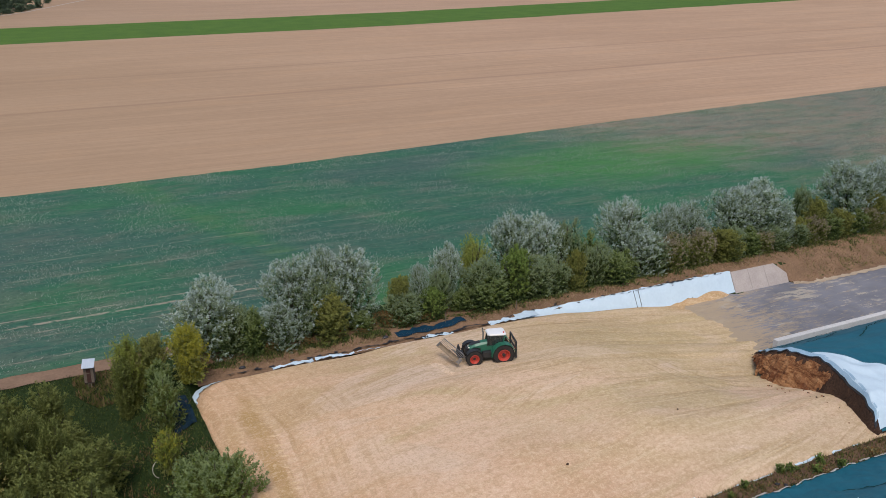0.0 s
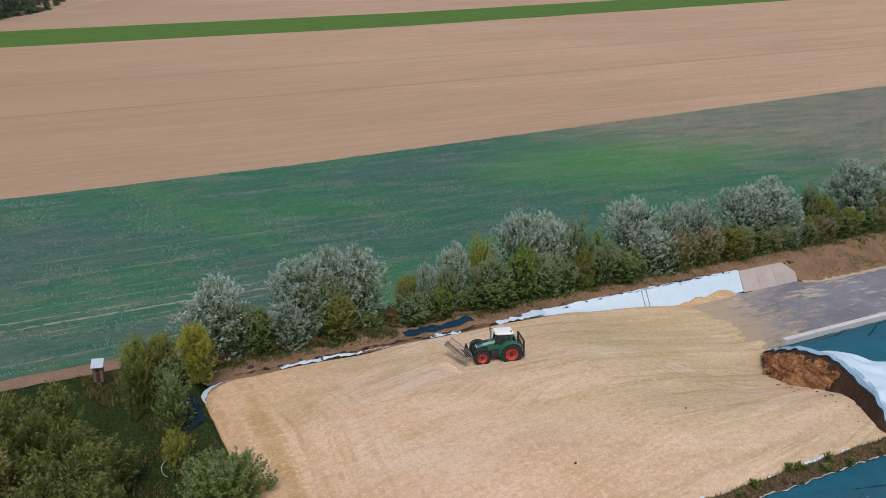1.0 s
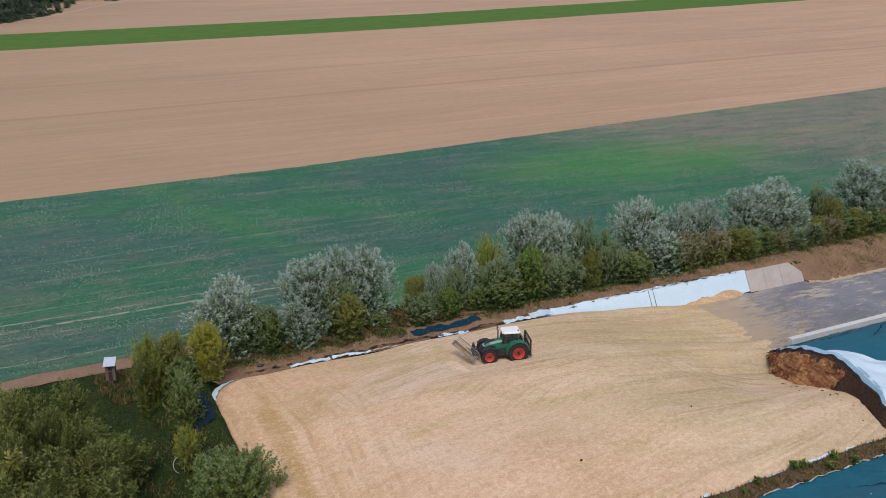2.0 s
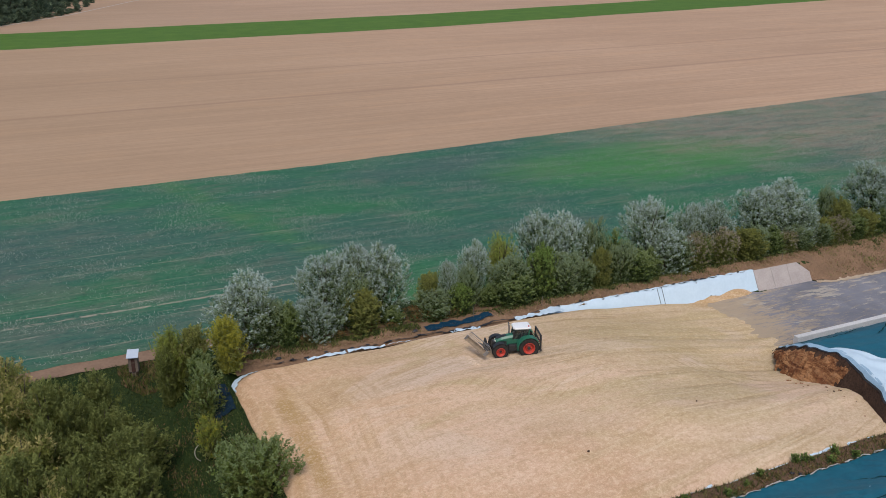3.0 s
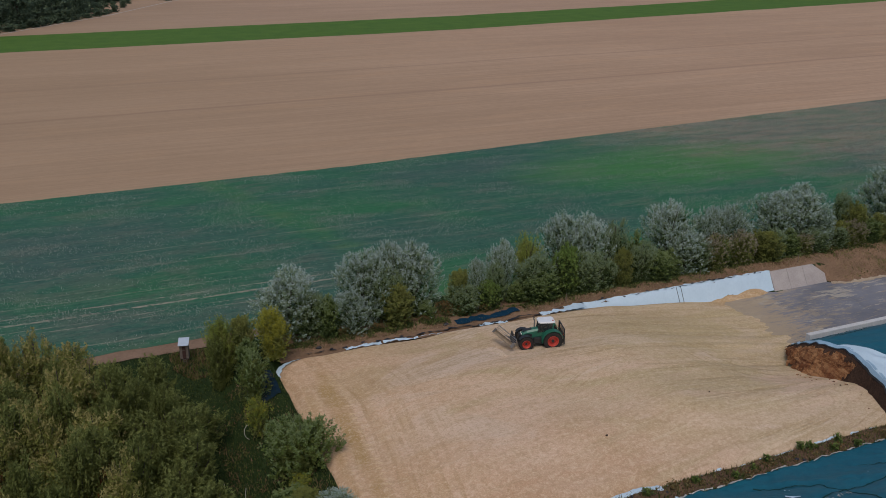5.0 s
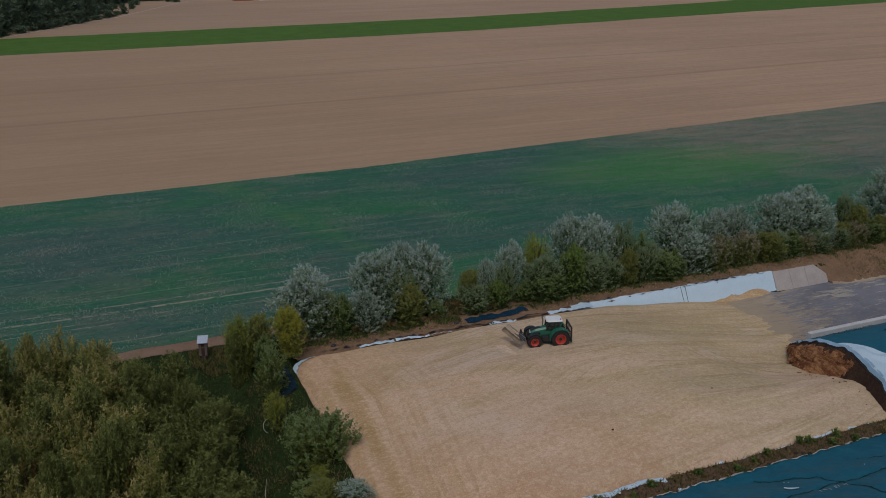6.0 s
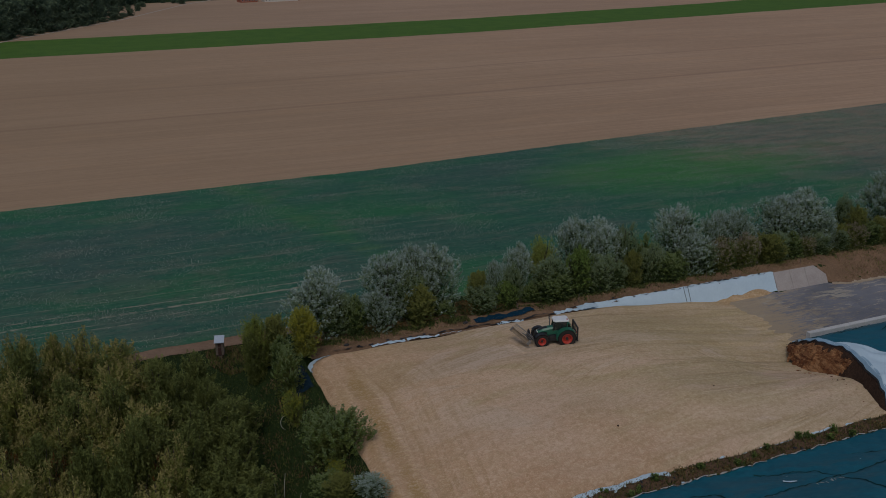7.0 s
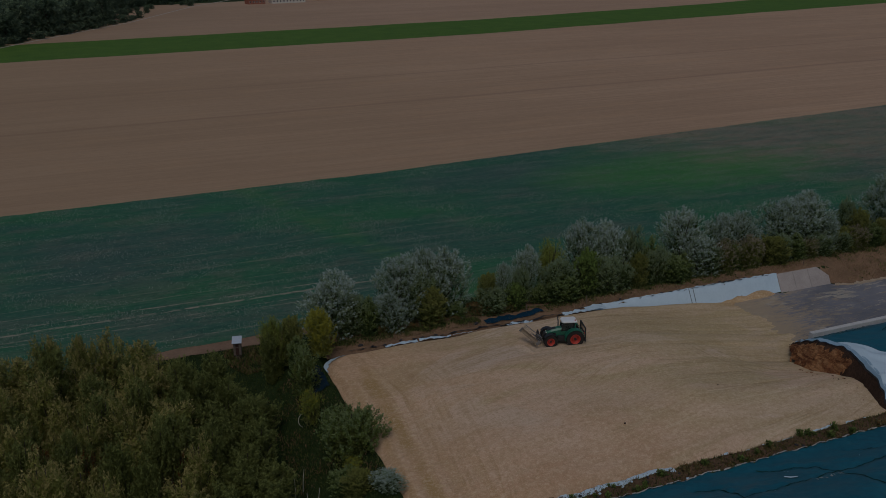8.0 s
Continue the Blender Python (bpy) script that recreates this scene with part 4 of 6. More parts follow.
for k in range(9):
    x, y = 40.3 + 0.28 * k + 0.1 * math.sin(k * 2.0), 30.55 - 0.02 * k + 0.08 * math.sin(k * 1.3)
    mark = band("print_mark", [(x, y - 0.14), (x + 0.05, y + 0.14)], 0.07, mound, M_HEM, "faded pale printed bar", "", 0.03, 0.0, 0.0)
    mark.parent = covered
for x, y in [(40.6, 34.3), (40.8, 34.1), (36.8, 31.2), (47.4, 33.2)]:
    mark = band("scuff", [(x, y), (x + 0.12, y + 0.05)], 0.08, mound, M_WHITE_FILM, "small white scuff", "", 0.03, 0.0, 0.0)
    mark.parent = covered
patch = band("patch", [(39.4, 33.0), (40.2, 32.4)], 0.30, mound, M_WHITE_FILM, "torn white patch", "", 0.08, 0.03)
patch.parent = covered
band("rim_sheet", [(13.0, 39.2), (20.0, 39.15), (28.0, 39.2), (33.5, 39.3)], 0.48, lambda a, b: land(a, np.minimum(b, 39.2)), M_WHITE_FILM, "wide white film flap on the earth ridge", lift=0.07, fold=0.05, wobble=0.2)
x = 12.0
while x < 60:
    n = 1.2 + 3.0 * RNG.random()
    band("rim_film", [(x, 39.45), (x + n, 39.5)], 0.07 + 0.13 * RNG.random(), rim_level, M_WHITE_FILM, "strip of white film on the heap's front edge", lift=0.0, group="film along the heap's front")
    x += n + 2.6 * RNG.random() * (x > 26)
x = 15.0
while x < 64:
    n = 1.0 + 2.2 * RNG.random()
    band("sheet_hem", [(x, 37.75), (x + n, 37.8)], 0.06 + 0.10 * RNG.random(), lambda a, b: np.maximum(mound(a, b), land(a, b)), M_HEM, "pale folded hem of the teal sheet", lift=0.06, group="hems of the sheet")
    x += n + 0.5 * RNG.random()


# ---- trees and shrubs ----
def tube(verts, faces, pts, radii, sides=6):
    start = len(verts)
    for p, r in zip(pts, radii):
        for k in range(sides):
            a = 2 * math.pi * k / sides
            verts.append((p[0] + r * math.cos(a), p[1] + r * math.sin(a), p[2]))
    for i in range(len(pts) - 1):
        for k in range(sides):
            a, b = start + i * sides + k, start + i * sides + (k + 1) % sides
            faces.append((a, b, b + sides, a + sides))


def crown_leaves(rng, height, radius, plumes, per, leaf, length, up, tips, vase, fill, slim, lobes, belly):
    """Leaves on slim plumes round several upright side crowns: vertices, faces, slots (0 body, 1 tips coloured as lit,
    2 plume bases and inside coloured as shaded).
    """
    # side crowns: where each stands, how tall and how wide it is
    k = np.arange(lobes)
    far = radius * 0.66 * np.sqrt(k / max(1, lobes - 1)) * rng.uniform(0.75, 1.1, lobes)
    turn = k * 2.39996 + rng.normal(size=lobes) * 0.3
    cx, cy = far * np.cos(turn), far * np.sin(turn)
    tall = height * (1 - 0.26 * (far / radius) ** 1.6) * rng.uniform(0.80, 1.0, lobes)
    wide_of = radius * rng.uniform(0.44, 0.60, lobes)
    shine = rng.uniform(0.0, 1.0, lobes)
    # plumes over the side crowns
    c = rng.choice(lobes, plumes, p=wide_of * tall / (wide_of * tall).sum())
    u = rng.random(plumes) ** 0.85
    a = rng.uniform(0, 6.2832, plumes)
    r = wide_of[c] * np.sqrt(1 - np.clip((u - 0.4) / 0.6, 0, 0.999) ** belly) * (0.72 + 0.28 * smooth01(0, 0.4, u))
    cap = rng.random(plumes) < 0.30
    f = np.sqrt(rng.random(plumes))
    u = np.where(cap, 0.4 + 0.6 * (1 - f ** 2) ** (1 / belly), u)
    r = np.where(cap, wide_of[c] * f, r) * rng.uniform(0.86, 1.14, plumes)
    spread = (1 - vase) + vase * np.minimum(1, u * 1.3)
    z = u * tall[c]
    tip = np.stack([cx[c] * spread + r * np.cos(a), cy[c] * spread + r * np.sin(a), z], 1)
    d = np.stack([np.cos(a), np.sin(a), 0.2 + 1.6 * u ** 4], 1)
    d /= np.linalg.norm(d, axis=1)[:, None]
    axis = d * 0.65 + np.stack([cx[c], cy[c], 0 * cx[c]], 1) / radius * 0.5 + np.array([0, 0, 0.45 + 0.55 * up]) + rng.normal(size=(plumes, 3)) * 0.18
    axis /= np.linalg.norm(axis, axis=1)[:, None]
    long = length * rng.uniform(0.65, 1.35, plumes)
    n = plumes * per
    q = np.repeat(np.arange(plumes), per)
    t = rng.random(n) ** 0.9
    wide = slim * long[q] * np.minimum(1, 0.22 + 1.9 * t) * np.minimum(1, 1.8 - t)
    off = rng.normal(size=(n, 3))
    off /= np.linalg.norm(off, axis=1)[:, None]
    face = off * 0.8 + d[q] * 0.7 + np.array([0, 0, 0.45]) + rng.normal(size=(n, 3)) * 0.25
    off = off * (wide * rng.random(n) ** 0.4)[:, None]
    p = tip[q] - axis[q] * (t * long[q])[:, None] + off
    way = axis[q] * 0.9 + off / (wide[:, None] + 1e-6) * 0.45 + rng.normal(size=(n, 3)) * 0.3
    # upper tips paler, plume bases darker: light and shade put into leaf colour
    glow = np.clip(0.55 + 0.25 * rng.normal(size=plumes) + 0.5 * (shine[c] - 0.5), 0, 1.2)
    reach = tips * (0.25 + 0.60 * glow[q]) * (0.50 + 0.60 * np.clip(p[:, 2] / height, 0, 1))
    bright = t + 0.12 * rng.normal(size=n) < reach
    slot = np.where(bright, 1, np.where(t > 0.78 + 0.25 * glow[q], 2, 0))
    big = np.ones(n)
    # inner leaves, all in the dark slot: the crown's shade put into colour
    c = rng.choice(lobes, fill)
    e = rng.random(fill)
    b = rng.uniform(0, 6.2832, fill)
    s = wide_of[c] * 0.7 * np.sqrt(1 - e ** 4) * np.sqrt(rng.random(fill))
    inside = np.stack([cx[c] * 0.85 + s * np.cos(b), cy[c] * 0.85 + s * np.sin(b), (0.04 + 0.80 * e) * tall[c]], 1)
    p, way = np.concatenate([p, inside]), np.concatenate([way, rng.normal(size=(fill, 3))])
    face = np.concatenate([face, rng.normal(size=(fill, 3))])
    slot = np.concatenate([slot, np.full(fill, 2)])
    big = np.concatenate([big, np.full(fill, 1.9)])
    n += fill
    p[:, 2] = np.maximum(p[:, 2], 0.1)
    way /= np.linalg.norm(way, axis=1)[:, None]
    face /= np.linalg.norm(face, axis=1)[:, None]
    way -= face * (0.8 * (way * face).sum(1))[:, None]
    way /= np.linalg.norm(way, axis=1)[:, None]
    side = np.cross(way, face)
    side /= np.linalg.norm(side, axis=1)[:, None] + 1e-9
    size = leaf * rng.uniform(0.6, 1.3, n) * big
    half = side * (size * 0.27)[:, None]
    verts = np.stack([p + half, p - half, p + way * size[:, None]], 1).reshape(-1, 3)
    return verts, np.arange(3 * n).reshape(-1, 3), slot


def make_tree(seed, name, label, category, group, height, radius, mats, plumes=90, per=110, leaf=0.17, length=1.5, up=0.6, tips=0.5, vase=0.25, fill=2600, slim=0.20, lobes=8, belly=3.2):
    rng = np.random.default_rng(seed)
    ob = thing(name, label, category, group)
    verts, faces = [], []
    tube(verts, faces, [(0, 0, -0.3), (0.05, 0.02, height * 0.3), (0.1, -0.05, height * 0.8)], [height * 0.018, height * 0.013, height * 0.004], 7)
    for k in range(9):
        a, f = k * 2.4 + rng.uniform(-0.4, 0.4), rng.uniform(0.35, 0.85)
        s = radius * 0.6 * math.sin(math.pi * f)
        tube(verts, faces, [(0.04, 0, height * f * 0.4), (s * 0.5 * math.cos(a), s * 0.5 * math.sin(a), height * f * 0.75), (s * math.cos(a), s * math.sin(a), height * f)],
             [height * 0.008, height * 0.006, height * 0.002], 5)
    mesh_object("trunk", verts, faces, M_BARK, ob, True)
    v, f, slot = crown_leaves(rng, height, radius, plumes, per, leaf, length, up, tips, vase, fill, slim, lobes, belly)
    me = bpy.data.meshes.new("crown")
    me.from_pydata(v.tolist(), [], f.tolist())
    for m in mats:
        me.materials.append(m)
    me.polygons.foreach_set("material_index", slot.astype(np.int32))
    me.update()
    new("crown", me).parent = ob
    ob["size"] = (height, radius)
    return ob


KINDS = {}


def kind_of_tree(key, n, *args, **kw):
    KINDS[key] = [make_tree(100 * len(KINDS) + k, *args, **kw) for k in range(n)]


HEDGE, WOOD = "trees in the hedge", "trees of the copse"
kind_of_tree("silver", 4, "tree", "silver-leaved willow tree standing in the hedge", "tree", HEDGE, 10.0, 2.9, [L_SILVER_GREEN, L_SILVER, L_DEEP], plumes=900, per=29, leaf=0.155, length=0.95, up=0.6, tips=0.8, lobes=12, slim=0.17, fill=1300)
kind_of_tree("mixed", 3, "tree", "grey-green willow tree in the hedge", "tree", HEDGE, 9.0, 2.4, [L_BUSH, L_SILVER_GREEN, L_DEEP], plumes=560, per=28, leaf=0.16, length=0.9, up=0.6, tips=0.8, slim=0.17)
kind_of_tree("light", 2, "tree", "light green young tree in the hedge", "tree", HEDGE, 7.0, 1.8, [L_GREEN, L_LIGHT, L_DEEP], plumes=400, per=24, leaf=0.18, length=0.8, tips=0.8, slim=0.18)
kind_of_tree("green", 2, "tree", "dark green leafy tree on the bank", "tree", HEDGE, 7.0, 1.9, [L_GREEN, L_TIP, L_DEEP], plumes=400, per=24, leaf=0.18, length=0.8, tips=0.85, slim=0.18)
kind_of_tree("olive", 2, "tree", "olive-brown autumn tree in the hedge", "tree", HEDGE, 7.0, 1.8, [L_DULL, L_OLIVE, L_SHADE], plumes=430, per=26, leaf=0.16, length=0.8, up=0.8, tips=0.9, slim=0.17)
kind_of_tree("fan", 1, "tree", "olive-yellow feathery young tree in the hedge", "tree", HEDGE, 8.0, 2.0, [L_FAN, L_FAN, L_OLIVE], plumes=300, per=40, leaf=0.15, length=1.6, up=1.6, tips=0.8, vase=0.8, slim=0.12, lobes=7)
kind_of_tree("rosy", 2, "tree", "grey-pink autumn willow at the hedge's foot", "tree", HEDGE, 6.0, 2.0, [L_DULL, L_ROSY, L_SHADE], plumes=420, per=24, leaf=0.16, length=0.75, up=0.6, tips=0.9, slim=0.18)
kind_of_tree("yellow", 1, "shrub", "tall yellow-green feathery shrub at the heap's corner", "shrub", HEDGE, 7.5, 1.9, [L_YELLOW, L_YELLOW, L_OLIVE], plumes=420, per=42, leaf=0.14, length=1.3, up=1.6, tips=0.9, vase=0.8, slim=0.13, lobes=12)
kind_of_tree("orange", 1, "shrub", "low rust-brown autumn shrub under the trees", "shrub", HEDGE, 3.8, 1.6, [L_BROWN, L_ORANGE, L_DEEP], plumes=130, per=30, length=0.7, leaf=0.16, fill=500)
kind_of_tree("rust", 1, "shrub", "small rounded shrub with yellow-olive leaves", "shrub", HEDGE, 3.8, 1.2, [L_FAN, L_YELLOW, L_DULL], plumes=150, per=30, length=0.7, leaf=0.14, tips=0.5, up=1.2, fill=500)
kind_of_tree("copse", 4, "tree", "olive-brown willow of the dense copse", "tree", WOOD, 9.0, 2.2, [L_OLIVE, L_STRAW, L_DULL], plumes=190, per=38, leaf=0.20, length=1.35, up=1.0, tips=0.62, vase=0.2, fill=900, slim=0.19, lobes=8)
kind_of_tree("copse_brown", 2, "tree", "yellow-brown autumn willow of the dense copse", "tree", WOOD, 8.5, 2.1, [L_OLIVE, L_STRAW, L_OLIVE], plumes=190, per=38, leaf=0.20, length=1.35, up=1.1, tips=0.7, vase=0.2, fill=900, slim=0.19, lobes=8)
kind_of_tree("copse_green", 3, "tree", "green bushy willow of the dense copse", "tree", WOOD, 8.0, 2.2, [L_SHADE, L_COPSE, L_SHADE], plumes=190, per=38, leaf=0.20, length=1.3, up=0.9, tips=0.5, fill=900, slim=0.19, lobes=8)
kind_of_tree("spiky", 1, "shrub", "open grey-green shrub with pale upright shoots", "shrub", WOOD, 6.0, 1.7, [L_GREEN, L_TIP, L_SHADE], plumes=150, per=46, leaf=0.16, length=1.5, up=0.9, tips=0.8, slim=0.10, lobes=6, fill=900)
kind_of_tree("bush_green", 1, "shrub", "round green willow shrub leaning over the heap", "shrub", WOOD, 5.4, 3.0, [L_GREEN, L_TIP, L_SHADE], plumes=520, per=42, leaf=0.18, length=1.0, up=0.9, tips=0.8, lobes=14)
kind_of_tree("forest", 4, "tree", "dark tree at the edge of the far wood", "tree", "trees of the far wood", 16.0, 5.5, [L_FOREST, L_FOREST_LIGHT, L_FOREST], plumes=150, per=24, leaf=0.75, length=2.6, up=0.3, tips=0.5, vase=0.0, fill=420, slim=0.24, lobes=12)
kind_of_tree("forest_pale", 1, "tree", "grey-green round tree at the edge of the far wood", "tree", "trees of the far wood", 16.0, 5.5, [L_FOREST, L_SILVER_GREEN, L_FOREST], plumes=150, per=24, leaf=0.75, length=2.6, up=0.3, tips=0.7, vase=0.0, fill=420, slim=0.24, lobes=12)
kind_of_tree("forest_edge", 2, "shrub", "dark green shrub at the foot of the far wood", "shrub", "shrubs along the far wood", 6.0, 3.2, [L_FOREST, L_FOREST_LIGHT, L_FOREST], plumes=70, per=20, leaf=0.6, length=1.5, up=0.4, tips=0.5, vase=-0.2, fill=200)

PLACED = {key: 0 for key in KINDS}


def copy_scaled(first, m):
    """A copy whose size comes from m alone."""
    return copy_thing(first, m @ Matrix.Diagonal((*[1 / s for s in first.scale], 1)))


def plant(key, x, y, top, radius, z=None):
    """Puts a tree of that kind at x, y so that its crown reaches the height top and the given radius."""
    n = PLACED[key]
    PLACED[key] += 1
    first = KINDS[key][n % len(KINDS[key])]
    z = float(land(x, y)) if z is None else z
    h, r = first["size"]
    m = pose(x, y, z, 0, 0, (n * 137.5) % 360) @ Matrix.Diagonal((radius / r, radius / r, 1.09 * (top - z) / h, 1))
    if n < len(KINDS[key]):
        first.matrix_basis = m
        return first
    return copy_scaled(first, m)


SILVER = [(14.3, 77.0, 10.6, 3.7), (22.6, 77.6, 11.2, 3.4), (28.6, 78.6, 10.8, 3.8), (25.7, 78.4, 11.3, 2.8), (20.6, 75.6, 7.8, 2.3), (35.3, 76.2, 9.2, 1.2), (39.7, 78.8, 9.5, 2.4), (47.9, 79.6, 11.6, 3.5), (51.4, 79.4, 11.0, 3.4), (63.2, 79.6, 11.3, 3.8), (64.2, 77.4, 8.4, 3.4), (69.4, 79.2, 9.8, 2.7), (72.9, 79.6, 9.9, 3.2), (80.1, 79.6, 10.9, 4.1), (84.4, 79.4, 11.0, 4.6), (86.1, 77.6, 7.7, 2.1), (99.9, 79.6, 11.6, 4.6), (108.5, 81.0, 11.1, 3.1), (110, 80.2, 11.2, 4.5), (120, 79.2, 11, 4.9)]
MIXED = [(52.0, 76.4, 7.2, 2.0), (66.0, 76.2, 6.8, 1.9), (77.3, 76.4, 7.2, 2.0), (83.6, 76.0, 6.4, 1.9), (87.6, 75.9, 6.0, 1.8), (16.6, 76.4, 8.4, 2.2), (25.6, 77.0, 9.4, 2.4), (42.7, 76.2, 8.6, 2.5), (33.5, 75.6, 6.6, 2.2), (37.8, 77.0, 8.1, 1.8), (49.5, 75.8, 8.0, 2.3), (54.9, 79.0, 10.5, 2.3), (57.0, 76.0, 8.3, 1.6), (91.6, 79.4, 9.7, 1.9)]
LIGHT = [(36.3, 75.4, 6.6, 1.6), (46.5, 76.2, 9.2, 2.1)]
GREEN = [(18.2, 75.6, 7.6, 1.7), (43.0, 75.3, 6.6, 2.5), (58.1, 79.0, 8.1, 2.0), (58.9, 75.4, 6.8, 2.1), (79.5, 76.0, 6.6, 1.9), (93.2, 76.0, 6.3, 1.9), (98.4, 76.2, 6.3, 1.9), (105, 76.4, 7, 2.1), (61.5, 76.6, 6.2, 1.8), (70.0, 77.0, 6.0, 1.8), (40.2, 76.2, 5.4, 1.6), (29.0, 76.0, 5.0, 1.5)]
OLIVE = [(25.8, 75.4, 7.7, 2.2), (33.6, 77.2, 7.9, 1.8), (54.0, 75.8, 7.7, 1.5), (75.3, 76.0, 7.2, 2.7), (92.1, 77.6, 8.3, 2.2), (95.8, 76.4, 6.8, 2.0), (102.5, 77.0, 7.9, 2.2), (88.6, 76.4, 6.6, 1.9), (110, 76.3, 7.6, 2.3)]
FAN = [(43.0, 79.0, 10.0, 2.1)]
ROSY = [(67.6, 76.2, 7.5, 2.3), (71.5, 76.0, 7.7, 2.2), (81.6, 75.8, 6.0, 1.7), (90.4, 76.0, 6.6, 1.9), (100.8, 76.2, 6.4, 1.9)]
for key, rows in (("fan", FAN), ("rosy", ROSY), ("silver", SILVER), ("mixed", MIXED), ("light", LIGHT), ("green", GREEN), ("olive", OLIVE)):
    for row in rows:
        plant(key, *row)
plant("yellow", 11.5, 72.0, 9.0, 2.0)
for row in [(31.4, 76.0, 4.6, 1.6), (29.6, 76.2, 3.9, 1.1), (12.6, 73.4, 4.6, 1.2), (19.6, 75.0, 4.1, 0.9), (23.0, 74.8, 4.0, 0.9), (26.2, 74.9, 4.1, 1.0), (33.2, 75.2, 4.4, 1.1), (35.6, 74.8, 4.2, 0.9), (28.4, 74.7, 3.9, 0.8), (-5.2, 52.4, 7.4, 1.7), (-12.4, 53.6, 8.0, 1.8), (-16.0, 56.0, 8.2, 1.6)]:
    plant("orange", *row)
plant("fan", 6.8, 73.2, 8.3, 1.9)
plant("olive", 8.6, 73.0, 8.3, 1.7)
plant("green", 8.8, 70.6, 6.6, 1.5)
plant("copse_green", 6.2, 72.0, 7.0, 1.5)
plant("spiky", 8.3, 65.8, 7.9, 1.8)
plant("rust", 7.6, 60.3, 6.0, 1.2)
plant("rust", 8.6, 50.4, 4.0, 1.0)
plant("bush_green", 9.3, 52.6, 7.5, 3.1)
plant("silver", 10.2, 45.4, 5.2, 1.5)
plant("olive", 8.2, 47.0, 5.0, 1.4)
plant("green", 7.4, 48.5, 4.2, 1.6)

# the copse beyond the bunker's end
spots = []
for _ in range(6000):
    x, y = RNG.uniform(-23.5, 3.4), RNG.uniform(46, 75.5)
    limit = np.interp(x, [-34, -12, -6, 1, 3.6], [76, 74.5, 71.5, 69, 62])
    if y > limit or x > 2.0 + 0.12 * max(0.0, y - 54) or min([math.hypot(x - a, y - b) for a, b in spots] or [9]) < 2.5:
        continue
    spots.append((x, y))
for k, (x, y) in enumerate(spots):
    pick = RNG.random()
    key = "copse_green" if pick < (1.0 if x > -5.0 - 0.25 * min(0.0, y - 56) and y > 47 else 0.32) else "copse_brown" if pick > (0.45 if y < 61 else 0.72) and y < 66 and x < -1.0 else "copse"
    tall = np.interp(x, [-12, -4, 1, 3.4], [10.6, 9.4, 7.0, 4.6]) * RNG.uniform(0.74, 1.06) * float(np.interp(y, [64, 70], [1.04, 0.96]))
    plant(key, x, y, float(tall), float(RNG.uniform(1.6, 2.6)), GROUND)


# ---- dead weeds and grass ----
def tufts(name, n, where, size, mats, label, category, height=land, seed=3, lean=0.5, slim=0.14):
    rng = np.random.default_rng(seed)
    x, y = where(rng, n)
    n = len(x)
    z = height(x, y)
    p = np.stack([x, y, z], 1)
    way = rng.normal(size=(n, 3)) * lean
    way[:, 2] = np.abs(way[:, 2]) + 0.8
    way /= np.linalg.norm(way, axis=1)[:, None]
    side = np.cross(way, rng.normal(size=(n, 3)))
    side /= np.linalg.norm(side, axis=1)[:, None]
    s = size * rng.uniform(0.5, 1.4, n)
    verts = np.stack([p - side * (s * slim)[:, None], p + side * (s * slim)[:, None], p + way * s[:, None]], 1).reshape(-1, 3)
    ob = mesh_object(name, verts, np.arange(3 * n).reshape(-1, 3).tolist(), mats)
    if len(mats) > 1:
        ob.data.polygons.foreach_set("material_index", rng.choice(len(mats), n).astype(np.int32))
    return tagged(ob, label, category, kind="stuff")


def bank_spots(r, n):
    x, y = r.uniform(12, 126, n), r.uniform(69.8, 77, n)
    keep = (y > np.where(x < 81.3, 72.4, 69.9)) & ~((x > 31) & (x < 39.3) & (y > 72.8) & (y < 75.6))
    keep &= (rough(x, y, 4.0) + r.uniform(-1, 1, n)) > -0.9
    return x[keep], y[keep]



tufts("dead_weeds", 90000, bank_spots, 0.22, [M_DRY_WEED, M_DRY_WEED, L_BROWN, M_STRAW_WEED, L_DULL, M_DRY_WEED, M_STRAW_WEED], "dry reddish weeds covering the bank", "weeds", seed=3, lean=1.2, slim=0.10)


def green_spots(r, n):
    x, y = r.uniform(60, 126, n), r.uniform(70.1, 76.5, n)
    keep = (y > np.where(x < 81.3, 72.5, 70.1)) & (rough(x, y * 1.5, 5.0) > np.where((x > 90) & (y < 73.5), 0.15, 0.75))
    return x[keep], y[keep]


tufts("bank_grass", 22000, green_spots, 0.22, [L_GREEN, L_OLIVE, L_DEEP], "patches of green grass on the earth bank", "grass", seed=8)
tufts("rim_weeds", 16000, lambda r, n: (r.uniform(13, 90, n), 37.7 + 1.7 * r.random(n)), 0.26, [M_DRY_WEED, L_BROWN, L_SHADE, L_BROWN, L_GRASS, L_SHADE], "dry and green weeds on the earth ridge", "weeds", seed=4)
def field_spots(r, n):
    x, y = r.uniform(-32, 215, n), r.uniform(86.5, 167, n)
    keep = (y < border(x) - 0.3) & (np.abs(x - 75) < 1.3 * y) & ((rough(x * 0.6, y, 14.0) + 1.2 * rough(x * 0.25, y, 5.0) + 0.8 * r.normal(size=n) + 1.5 * smooth01(205, 260, x + 0.8 * y)) > 0.80)
    return x[keep], y[keep]


def flat_field(x, y):
    return GROUND + 0.04 + 0 * x


tufts("pale_stalks", 400000, field_spots, 0.27, [L_PALE], "pale dry stalks standing in the crop", "stalks", flat_field, 11, 1.8, 0.09)
